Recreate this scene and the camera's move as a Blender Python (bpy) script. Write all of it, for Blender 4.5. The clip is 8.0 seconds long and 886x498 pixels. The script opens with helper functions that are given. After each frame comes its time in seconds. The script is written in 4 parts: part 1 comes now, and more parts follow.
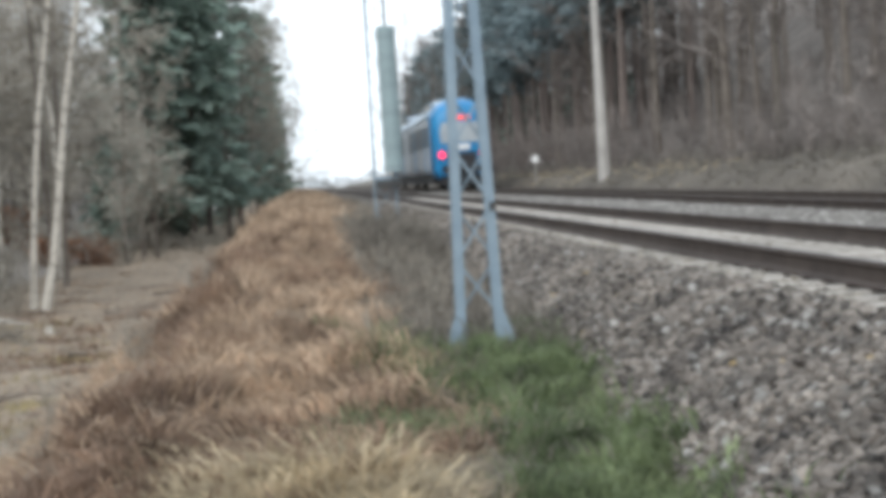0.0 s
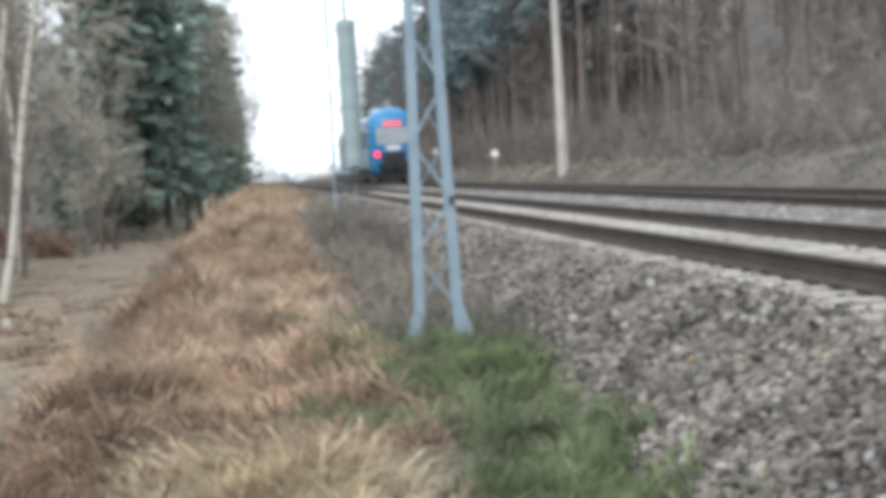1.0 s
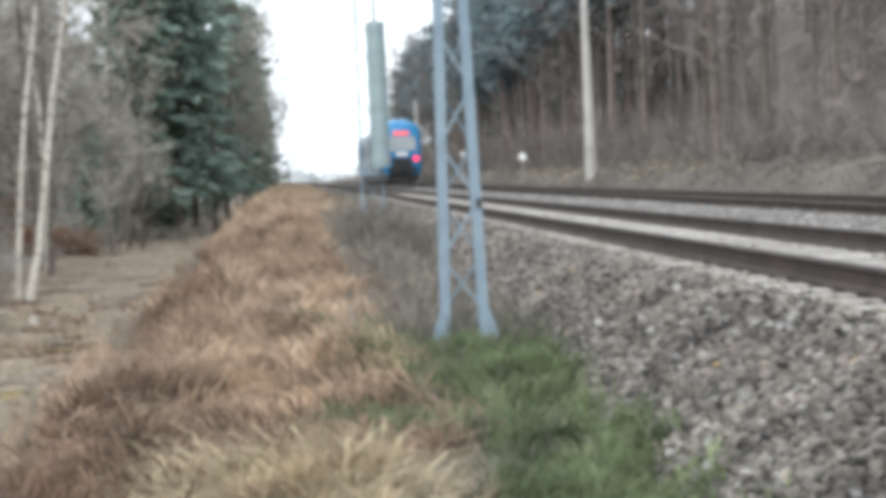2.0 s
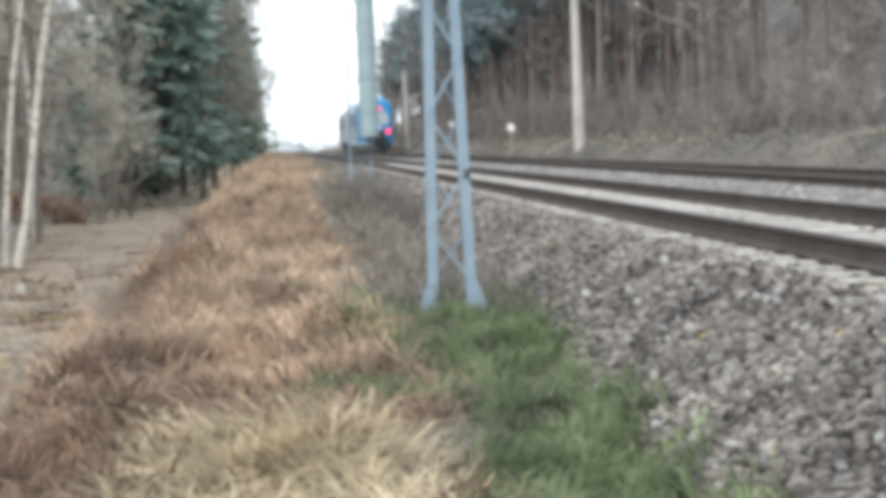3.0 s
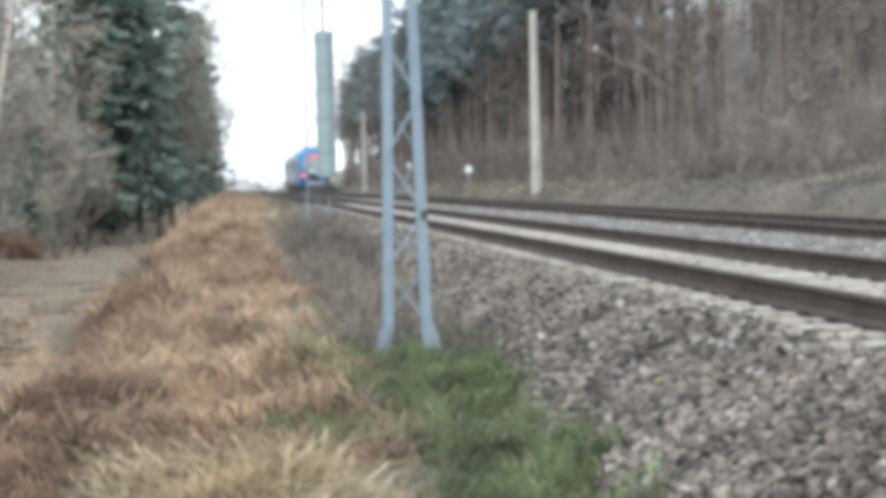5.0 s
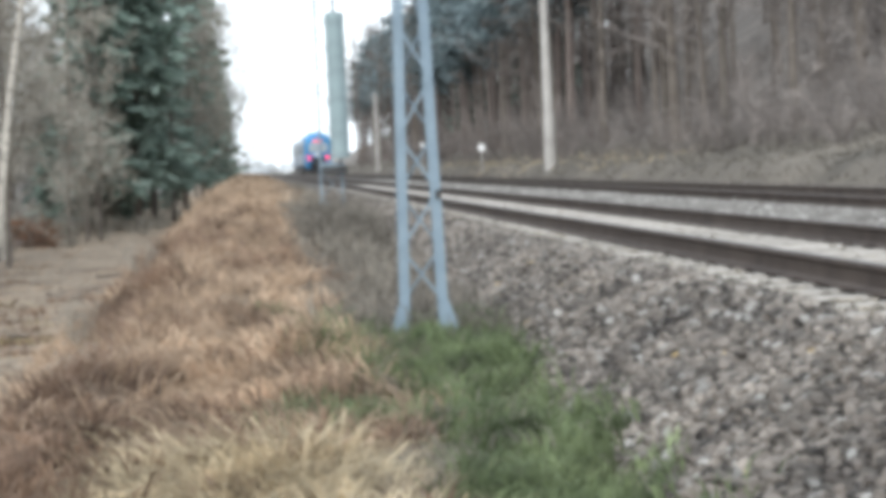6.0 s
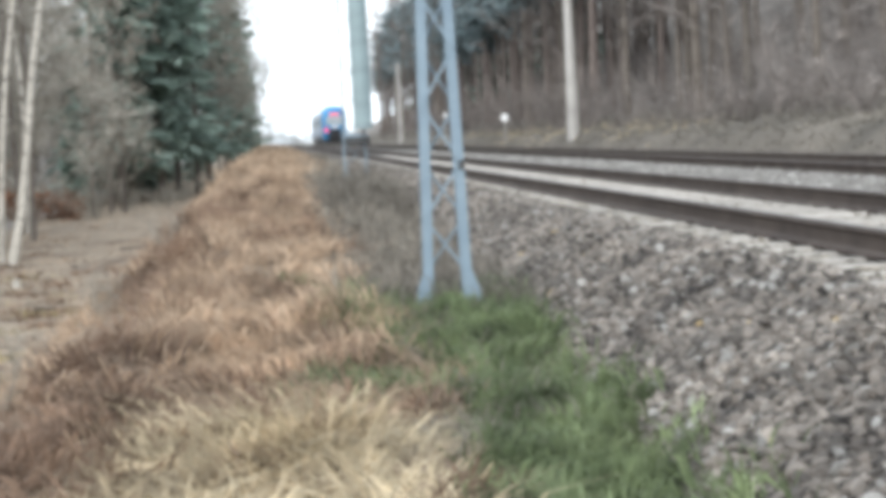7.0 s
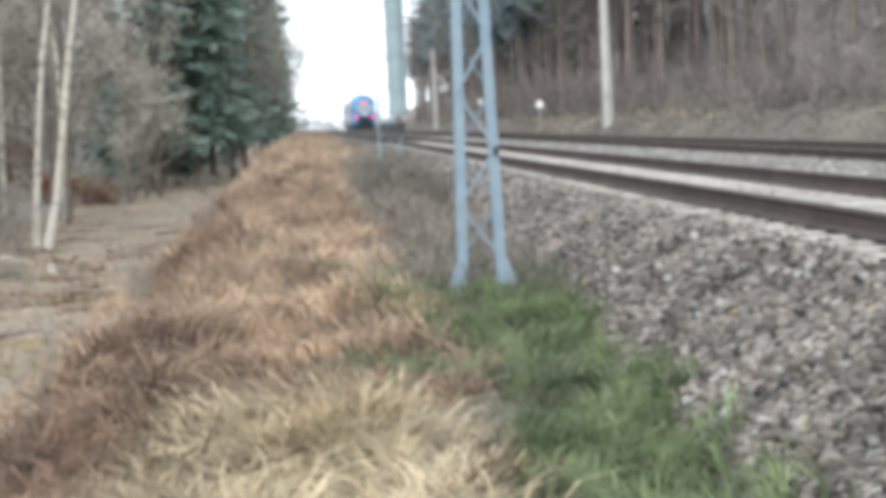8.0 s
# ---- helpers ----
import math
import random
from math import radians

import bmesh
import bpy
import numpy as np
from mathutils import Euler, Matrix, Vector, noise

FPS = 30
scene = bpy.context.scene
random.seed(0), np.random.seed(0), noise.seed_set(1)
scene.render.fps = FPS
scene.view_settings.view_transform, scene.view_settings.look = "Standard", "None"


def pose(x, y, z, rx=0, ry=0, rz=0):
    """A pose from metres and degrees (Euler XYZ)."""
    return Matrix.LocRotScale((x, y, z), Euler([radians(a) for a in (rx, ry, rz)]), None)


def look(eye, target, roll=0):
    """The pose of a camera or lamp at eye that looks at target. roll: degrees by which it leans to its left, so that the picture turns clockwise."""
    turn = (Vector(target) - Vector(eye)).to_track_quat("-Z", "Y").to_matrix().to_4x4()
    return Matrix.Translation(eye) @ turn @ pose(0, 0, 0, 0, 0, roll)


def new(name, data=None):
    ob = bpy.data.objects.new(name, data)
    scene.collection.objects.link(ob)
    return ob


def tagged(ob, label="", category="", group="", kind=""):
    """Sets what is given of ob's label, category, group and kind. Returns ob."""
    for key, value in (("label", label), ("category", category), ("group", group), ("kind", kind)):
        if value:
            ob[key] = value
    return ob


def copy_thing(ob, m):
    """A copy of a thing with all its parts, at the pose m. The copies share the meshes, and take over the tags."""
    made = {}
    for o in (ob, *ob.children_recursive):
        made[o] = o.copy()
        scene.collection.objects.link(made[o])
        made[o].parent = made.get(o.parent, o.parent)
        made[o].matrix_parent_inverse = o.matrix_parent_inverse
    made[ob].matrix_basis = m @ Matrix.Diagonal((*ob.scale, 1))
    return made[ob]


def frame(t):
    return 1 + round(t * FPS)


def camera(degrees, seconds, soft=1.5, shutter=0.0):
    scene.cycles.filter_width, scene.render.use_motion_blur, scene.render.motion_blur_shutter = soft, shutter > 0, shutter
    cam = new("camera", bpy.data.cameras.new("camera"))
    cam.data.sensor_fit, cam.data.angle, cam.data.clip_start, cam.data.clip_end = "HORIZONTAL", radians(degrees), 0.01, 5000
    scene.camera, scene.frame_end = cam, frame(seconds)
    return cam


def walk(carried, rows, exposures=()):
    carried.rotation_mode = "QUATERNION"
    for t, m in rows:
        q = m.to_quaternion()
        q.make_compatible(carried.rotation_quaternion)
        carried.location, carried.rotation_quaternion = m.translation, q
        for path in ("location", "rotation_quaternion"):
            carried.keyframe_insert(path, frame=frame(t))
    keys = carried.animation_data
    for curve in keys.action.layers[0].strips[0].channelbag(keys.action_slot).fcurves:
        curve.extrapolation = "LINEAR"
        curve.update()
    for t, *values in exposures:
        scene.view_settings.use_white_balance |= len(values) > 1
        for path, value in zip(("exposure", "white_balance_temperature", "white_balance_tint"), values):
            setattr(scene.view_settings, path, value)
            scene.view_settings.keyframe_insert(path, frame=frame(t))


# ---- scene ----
EYE = 1.6
cam = camera(23.32, 8.0, soft=6.4)
# seconds, yaw, pitch, lean, metres that the camera steps back
ROWS = [
    (0.0, -3.40, -1.907, 3.60, 0), (0.5, -3.91, -1.965, 3.65, 0), (1.0, -4.48, -2.125, 3.30, 0),
    (1.2, -4.05, -2.07, 3.35, 0), (2.3, -3.78, -2.03, 2.55, 0), (2.5, -4.03, -2.595, 3.00, 0), (3.0, -4.06, -2.83, 2.25, 0),
    (3.5, -3.13, -1.682, 2.25, 0), (4.0, -4.84, -1.543, 1.45, 0), (4.2, -5.11, -1.755, 1.55, 0),
    (5.3, -5.35, -1.76, 1.25, 0), (5.5, -5.965, -1.505, 1.300, 0), (6.0, -4.835, -2.312, 2.65, 0),
    (6.5, -3.842, -3.235, 2.83, 0), (7.0, -4.222, -3.075, 2.97, 0), (7.1, -3.81, -3.20, 2.95, 0), (7.2, -3.84, -3.07, 2.90, 0),
    (7.3, -3.07, -3.50, 2.80, 0.1), (7.4, -2.527, -3.445, 2.106, 1.45), (7.5, -2.210, -3.440, 3.0, 1.184),
    (7.6, -2.299, -3.571, 2.805, 0.613), (7.8, -2.699, -3.606, 2.761, 0.068), (8.0, -3.29, -3.39, 2.73, 0),
]
walk(cam, [(t, pose(0, -back, EYE, 90 + pitch, lean, yaw)) for t, yaw, pitch, lean, back in ROWS],
     exposures=[(0.0, 0.34), (1.0, 0.59), (2.5, 0.62), (3.0, 0.74), (3.5, 0.70), (5.5, 0.66), (6.5, 0.67), (7.0, 0.76), (7.5, 0.69), (8.0, 0.81)])

# ---- light: a bright overcast winter day ----
world = bpy.data.worlds.new("overcast_sky")
scene.world = world
world.use_nodes = True
wn, wl = world.node_tree.nodes, world.node_tree.links
sky = wn.new("ShaderNodeTexSky")
sky.sky_type, sky.sun_disc = "NISHITA", False
sky.sun_elevation, sky.sun_rotation = radians(28), radians(201)
sky.dust_density, sky.air_density = 1.0, 1.0
hsv = wn.new("ShaderNodeHueSaturation")
hsv.inputs["Saturation"].default_value = 0.22
wl.new(sky.outputs[0], hsv.inputs["Color"])
cloud = wn.new("ShaderNodeMix")  # the closed cloud layer
cloud.data_type = "RGBA"
cloud.inputs["Factor"].default_value = 0.82
cloud.inputs["B"].default_value = (9.6, 10.7, 11.7, 1)
wl.new(hsv.outputs[0], cloud.inputs["A"])
wl.new(cloud.outputs["Result"], wn["Background"].inputs["Color"])
wn["Background"].inputs["Strength"].default_value = 0.114
sun_data = bpy.data.lights.new("sun", "SUN")
sun_data.energy, sun_data.angle, sun_data.color = 1.4, radians(40), (1.0, 0.985, 0.96)
sun = new("sun", sun_data)
sun.matrix_world = look((0, 0, 60), (41, 105, 0))

# ---- materials ----
def mat(name, c1, c2, scale=8.0, rough=0.8, metal=0.0, bump=0.3, fine=60.0, island=0.0, obj=0.0, leafy=0.0, grain_from=(0.0, 1.0), grain_to=(0.72, 1.28)):
    """A two-scale procedural surface: broad stains from c1 to c2, fine grain, and a bump. island/obj: spread of brightness from piece to piece."""
    m = bpy.data.materials.new(name)
    m.use_nodes = True
    n, l = m.node_tree.nodes, m.node_tree.links
    b = n["Principled BSDF"]
    co = n.new("ShaderNodeTexCoord")
    big, small = n.new("ShaderNodeTexNoise"), n.new("ShaderNodeTexNoise")
    big.inputs["Scale"].default_value, big.inputs["Detail"].default_value = scale, 5
    small.inputs["Scale"].default_value, small.inputs["Detail"].default_value = fine, 3
    l.new(co.outputs["Object"], big.inputs["Vector"])
    l.new(co.outputs["Object"], small.inputs["Vector"])
    ramp = n.new("ShaderNodeValToRGB")
    ramp.color_ramp.elements[0].position, ramp.color_ramp.elements[1].position = 0.32, 0.68
    ramp.color_ramp.elements[0].color, ramp.color_ramp.elements[1].color = (*c1, 1), (*c2, 1)
    l.new(big.outputs["Fac"], ramp.inputs["Fac"])
    val = n.new("ShaderNodeHueSaturation")
    l.new(ramp.outputs["Color"], val.inputs["Color"])
    grain = n.new("ShaderNodeMapRange")
    grain.inputs["From Min"].default_value, grain.inputs["From Max"].default_value = grain_from
    grain.inputs["To Min"].default_value, grain.inputs["To Max"].default_value = grain_to
    l.new(small.outputs["Fac"], grain.inputs["Value"])
    last = grain.outputs["Result"]
    for amount, node, out in ((island, "ShaderNodeNewGeometry", "Random Per Island"), (obj, "ShaderNodeObjectInfo", "Random")):
        if amount:
            src, spread, mul = n.new(node), n.new("ShaderNodeMapRange"), n.new("ShaderNodeMath")
            spread.inputs["To Min"].default_value, spread.inputs["To Max"].default_value = 1 - amount, 1 + amount
            mul.operation = "MULTIPLY"
            l.new(src.outputs[out], spread.inputs["Value"])
            l.new(last, mul.inputs[0])
            l.new(spread.outputs["Result"], mul.inputs[1])
            last = mul.outputs[0]
    l.new(last, val.inputs["Value"])
    l.new(val.outputs["Color"], b.inputs["Base Color"])
    b.inputs["Roughness"].default_value, b.inputs["Metallic"].default_value = rough, metal
    if leafy:  # thin leaves and blades let some light through
        tl, mx = n.new("ShaderNodeBsdfTranslucent"), n.new("ShaderNodeMixShader")
        l.new(val.outputs["Color"], tl.inputs["Color"])
        mx.inputs["Fac"].default_value = leafy
        l.new(b.outputs[0], mx.inputs[1])
        l.new(tl.outputs[0], mx.inputs[2])
        l.new(mx.outputs[0], n["Material Output"].inputs["Surface"])
    if bump:
        bp = n.new("ShaderNodeBump")
        bp.inputs["Strength"].default_value, bp.inputs["Distance"].default_value = bump, 0.02
        l.new(small.outputs["Fac"], bp.inputs["Height"])
        l.new(bp.outputs["Normal"], b.inputs["Normal"])
    return m


def glow(name, colour, strength):
    m = bpy.data.materials.new(name)
    m.use_nodes = True
    b = m.node_tree.nodes["Principled BSDF"]
    b.inputs["Base Color"].default_value = (*colour, 1)
    b.inputs["Emission Color"].default_value, b.inputs["Emission Strength"].default_value = (*colour, 1), strength
    return m


M_FLOOR = mat("leaf_litter", (0.139, 0.103, 0.074), (0.315, 0.248, 0.181), 0.7, 0.95, bump=0.8, fine=5, grain_from=(0.33, 0.67), grain_to=(0.6, 1.35))
M_HILL = mat("hillside_litter", (0.117, 0.101, 0.090), (0.225, 0.196, 0.174), 0.3, 0.95, bump=0.8, fine=6)
M_SOIL = mat("dry_turf", (0.143, 0.104, 0.071), (0.257, 0.193, 0.136), 0.8, 0.95, bump=0.8, fine=16)
M_BANK = mat("bank_turf", (0.072, 0.061, 0.049), (0.162, 0.138, 0.112), 0.3, 0.95, bump=0.3, fine=8)
M_FIELD = mat("far_field", (0.34, 0.34, 0.33), (0.46, 0.45, 0.42), 0.02, 0.95, bump=0, fine=1)
M_BALLAST = mat("ballast_bed", (0.067, 0.057, 0.050), (0.174, 0.154, 0.134), 3.0, 0.95, bump=1.0, fine=26)
M_STONE = mat("crushed_stone", (0.056, 0.048, 0.043), (0.172, 0.150, 0.130), 1.4, 0.9, bump=0.4, fine=50, island=0.85, obj=0.6)
M_STONE_TOP = mat("pale_crushed_stone", (0.217, 0.207, 0.192), (0.325, 0.312, 0.292), 1.2, 0.9, bump=0.4, fine=50, island=0.35)
M_STONE_DUST = mat("dusty_beige_stone", (0.134, 0.116, 0.094), (0.269, 0.237, 0.195), 1.2, 0.9, bump=0.4, fine=50, island=0.5)
M_SLEEPER = mat("sleeper_concrete", (0.288, 0.265, 0.238), (0.408, 0.378, 0.344), 2.5, 0.9, bump=0.3, fine=40, obj=0.2)
M_OCHRE = mat("ochre_leaf_litter_stone", (0.378, 0.270, 0.126), (0.495, 0.369, 0.189), 3.0, 0.9, bump=0.3, fine=40)
M_RAIL = mat("rusty_rail_steel", (0.047, 0.034, 0.029), (0.085, 0.064, 0.053), 3.0, 0.8, 0.2, bump=0.3, fine=40)
M_RAILTOP = mat("worn_rail_head", (0.14, 0.12, 0.11), (0.24, 0.22, 0.21), 2.0, 0.45, 0.7, bump=0.1)
M_MAST = mat("blue_grey_mast_paint", (0.171, 0.235, 0.291), (0.231, 0.303, 0.359), 3.0, 0.55, 0.1, bump=0.1, fine=80)
M_WEIGHT = mat("teal_grey_weights", (0.19, 0.255, 0.27), (0.26, 0.335, 0.35), 3.0, 0.7, bump=0.2, obj=0.08)
M_DARKIRON = mat("dark_iron", (0.03, 0.032, 0.035), (0.07, 0.07, 0.07), 5.0, 0.7, 0.3)
M_CONCRETE = mat("weathered_concrete", (0.360, 0.342, 0.324), (0.504, 0.486, 0.459), 1.2, 0.9, bump=0.3, fine=30)
M_WHITE = mat("white_sign_paint", (0.75, 0.76, 0.76), (0.85, 0.85, 0.85), 3.0, 0.6, bump=0)
M_BARK = mat("grey_brown_bark", (0.105, 0.089, 0.075), (0.190, 0.164, 0.141), 2.0, 0.95, bump=0.6, fine=18, obj=0.25)
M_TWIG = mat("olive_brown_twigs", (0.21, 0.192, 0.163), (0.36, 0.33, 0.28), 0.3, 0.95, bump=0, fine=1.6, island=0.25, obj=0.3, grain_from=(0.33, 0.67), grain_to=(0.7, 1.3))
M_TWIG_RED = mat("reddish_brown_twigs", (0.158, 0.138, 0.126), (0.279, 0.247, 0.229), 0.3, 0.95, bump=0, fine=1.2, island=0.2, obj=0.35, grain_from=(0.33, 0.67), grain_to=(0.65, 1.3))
M_PINEBARK = mat("red_pine_bark", (0.126, 0.100, 0.090), (0.201, 0.165, 0.148), 1.5, 0.95, bump=0.6, fine=15, obj=0.2)
# Both needle colours are raised paler to hold the haze over the woods.
M_NEEDLE = mat("haze_paled_spruce_needles", (0.172, 0.234, 0.198), (0.312, 0.390, 0.339), 0.5, 0.8, bump=0, fine=2.0, island=0.3, obj=0.2, leafy=0.5, grain_from=(0.33, 0.67), grain_to=(0.75, 1.25))
M_PINE = mat("haze_paled_pine_needles", (0.19, 0.25, 0.26), (0.31, 0.375, 0.39), 0.5, 0.8, bump=0, fine=2.0, island=0.3, obj=0.2, leafy=0.5)
M_STRAW = mat("dry_straw", (0.270, 0.190, 0.131), (0.644, 0.487, 0.352), 0.8, 0.85, bump=0, fine=2.4, island=0.15, leafy=0.35, grain_from=(0.33, 0.67), grain_to=(0.52, 1.42))
M_PALE = mat("pale_flattened_straw", (0.329, 0.256, 0.165), (0.774, 0.658, 0.464), 1.8, 0.85, bump=0, fine=3.0, island=0.2, leafy=0.35, grain_from=(0.33, 0.67), grain_to=(0.52, 1.42))
M_DULL = mat("dull_brown_grass", (0.150, 0.134, 0.113), (0.250, 0.225, 0.191), 0.6, 0.9, bump=0, fine=5.5, island=0.35, leafy=0.35, grain_from=(0.33, 0.67), grain_to=(0.52, 1.42))
M_BRACKEN = mat("dead_bracken", (0.110, 0.071, 0.052), (0.330, 0.224, 0.157), 1.1, 0.9, bump=0, fine=2.4, island=0.2, leafy=0.35, grain_from=(0.33, 0.67), grain_to=(0.52, 1.42))
M_GREEN = mat("green_grass", (0.078, 0.110, 0.048), (0.221, 0.267, 0.138), 1.5, 0.75, bump=0, fine=3.0, island=0.2, leafy=0.35, grain_from=(0.33, 0.67), grain_to=(0.52, 1.42))
M_REDLEAF = mat("rust_red_leaves", (0.203, 0.098, 0.058), (0.328, 0.168, 0.098), 1.0, 0.9, bump=0, fine=9, island=0.3, leafy=0.35)
M_EVERGREEN = mat("green_shrub_leaves", (0.042, 0.076, 0.034), (0.084, 0.126, 0.059), 1.0, 0.85, bump=0, fine=9, island=0.35, leafy=0.35)
M_MOSS = mat("mossy_yellow_grass", (0.221, 0.178, 0.089), (0.365, 0.302, 0.162), 0.8, 0.9, bump=0, fine=2.4, island=0.2, leafy=0.35, grain_from=(0.33, 0.67), grain_to=(0.52, 1.42))
# Distance haze is put into this pale grey-blue tree colour.
M_HAZE = mat("haze_tinted_far_trees", (0.40, 0.42, 0.44), (0.55, 0.57, 0.58), 0.03, 0.95, bump=0, fine=0.3)
M_LOG = mat("pale_fallen_wood", (0.344, 0.317, 0.276), (0.468, 0.441, 0.399), 3.0, 0.9, fine=20)
M_BLUE = mat("train_blue_paint", (0.017, 0.210, 0.470), (0.025, 0.260, 0.538), 0.6, 0.35, bump=0)
M_SILVER = mat("train_silver_paint", (0.36, 0.39, 0.42), (0.44, 0.47, 0.50), 0.5, 0.4, bump=0)
M_ROOF = mat("train_roof_paint", (0.45, 0.55, 0.64), (0.58, 0.66, 0.74), 0.8, 0.45, bump=0)
M_UNDER = mat("train_underframe", (0.012, 0.013, 0.016), (0.03, 0.03, 0.034), 1.5, 0.7, bump=0.1)
M_GLASS = mat("dark_train_glass", (0.03, 0.04, 0.045), (0.05, 0.06, 0.065), 1.0, 0.3, bump=0)
M_GLASS.node_tree.nodes["Principled BSDF"].inputs["Specular IOR Level"].default_value = 0.15
# The pale base colour paints in the sky mirrored by the panes.
M_SCREEN = mat("sky_toned_windscreen", (0.30, 0.34, 0.37), (0.42, 0.46, 0.49), 1.0, 0.12, bump=0)
M_TAIL = glow("red_tail_lamp", (1.0, 0.03, 0.10), 2.0)
M_LED = glow("red_display", (1.0, 0.10, 0.06), 0.7)


def birch_bark():
    m = mat("birch_bark", (0.46, 0.43, 0.38), (0.66, 0.62, 0.55), 0.7, 0.8, bump=0.2, fine=20, obj=0.15)
    n, l = m.node_tree.nodes, m.node_tree.links
    b = n["Principled BSDF"]
    old = b.inputs["Base Color"].links[0].from_socket
    co, mp, no = n.new("ShaderNodeTexCoord"), n.new("ShaderNodeMapping"), n.new("ShaderNodeTexNoise")
    mp.inputs["Scale"].default_value = (3, 3, 7)
    no.inputs["Scale"].default_value = 1.2
    l.new(co.outputs["Object"], mp.inputs["Vector"])
    l.new(mp.outputs["Vector"], no.inputs["Vector"])
    r = n.new("ShaderNodeValToRGB")
    r.color_ramp.elements[0].position, r.color_ramp.elements[1].position = 0.54, 0.68
    l.new(no.outputs["Fac"], r.inputs["Fac"])
    mix = n.new("ShaderNodeMix")
    mix.data_type = "RGBA"
    l.new(r.outputs["Color"], mix.inputs["Factor"])
    l.new(old, mix.inputs["A"])
    mix.inputs["B"].default_value = (0.24, 0.215, 0.185, 1)
    l.new(mix.outputs["Result"], b.inputs["Base Color"])
    return m


M_BIRCH = birch_bark()


# ---- building helpers ----
def mesh_of(name, verts, faces, material, smooth=False):
    me = bpy.data.meshes.new(name)
    me.from_pydata(verts, [], faces)
    for m in (material if isinstance(material, (list, tuple)) else [material]):
        me.materials.append(m)
    if smooth:
        me.polygons.foreach_set("use_smooth", [True] * len(me.polygons))
    me.update()
    return me


def part(name, bm, material, parent, label="", smooth=False):
    """Links a bmesh, or a pair of verts and faces, as one mesh object under a thing or a part."""
    if isinstance(bm, tuple):
        me = mesh_of(name, bm[0], bm[1], material, smooth)
    else:
        me = bpy.data.meshes.new(name)
        bm.to_mesh(me)
        bm.free()
        me.materials.append(material)
    ob = new(name, me)
    ob.parent = parent
    return tagged(ob, label)


def thing(name, label, category, m=None, group="", kind=""):
    ob = tagged(new(name), label, category, group, kind)
    ob.empty_display_size = 0.2
    if m is not None:
        ob.matrix_basis = m
    return ob


def box(bm, x0, x1, y0, y1, z0, z1, bevel=0.0):
    r = bmesh.ops.create_cube(bm, size=1.0, matrix=Matrix.Translation(((x0 + x1) / 2, (y0 + y1) / 2, (z0 + z1) / 2)) @ Matrix.Diagonal((x1 - x0, y1 - y0, z1 - z0, 1)))
    if bevel:
        edges = {e for v in r["verts"] for e in v.link_edges}
        bmesh.ops.bevel(bm, geom=list(edges), offset=bevel, segments=2, affect="EDGES")
    return bm


def boxes(*rows, bevel=0.0):
    bm = bmesh.new()
    for row in rows:
        box(bm, *row, bevel=bevel)
    return bm


def bar(bm, a, b, w, d, up=(0, 1, 0)):
    """A flat bar from a to b, w wide and d deep along up."""
    a, b = Vector(a), Vector(b)
    z = (b - a).normalized()
    y = (Vector(up) - z * z.dot(Vector(up))).normalized()
    x = y.cross(z)
    m = Matrix((x, y, z)).transposed().to_4x4()
    m.translation = (a + b) / 2
    bmesh.ops.create_cube(bm, size=1.0, matrix=m @ Matrix.Diagonal((w, d, (b - a).length, 1)))


def rod(bm, a, b, r, r2=None, seg=10):
    a, b = Vector(a), Vector(b)
    q = (b - a).to_track_quat("Z", "Y").to_matrix().to_4x4()
    q.translation = (a + b) / 2
    bmesh.ops.create_cone(bm, cap_ends=True, segments=seg, radius1=r, radius2=r if r2 is None else r2, depth=(b - a).length, matrix=q)


def smooth_step(a, b, v):
    t = min(1.0, max(0.0, (v - a) / (b - a)))
    return t * t * (3 - 2 * t)


def ramp(v, pts):
    """Piecewise linear through (v, value) points."""
    if v <= pts[0][0]:
        return pts[0][1]
    for (a, p), (b, q) in zip(pts, pts[1:]):
        if v <= b:
            return p + (q - p) * (v - a) / (b - a)
    return pts[-1][1]


# ---- the line of the railway: straight ahead, bending a little to the left ----
RADIUS, RAIL_TOP, FAR_TOP, NEAR, FAR, HALF = 19000.0, 0.945, 0.985, 4.05, 7.68, 0.7535


def bend(y):
    return -y * abs(y) / (2 * RADIUS)


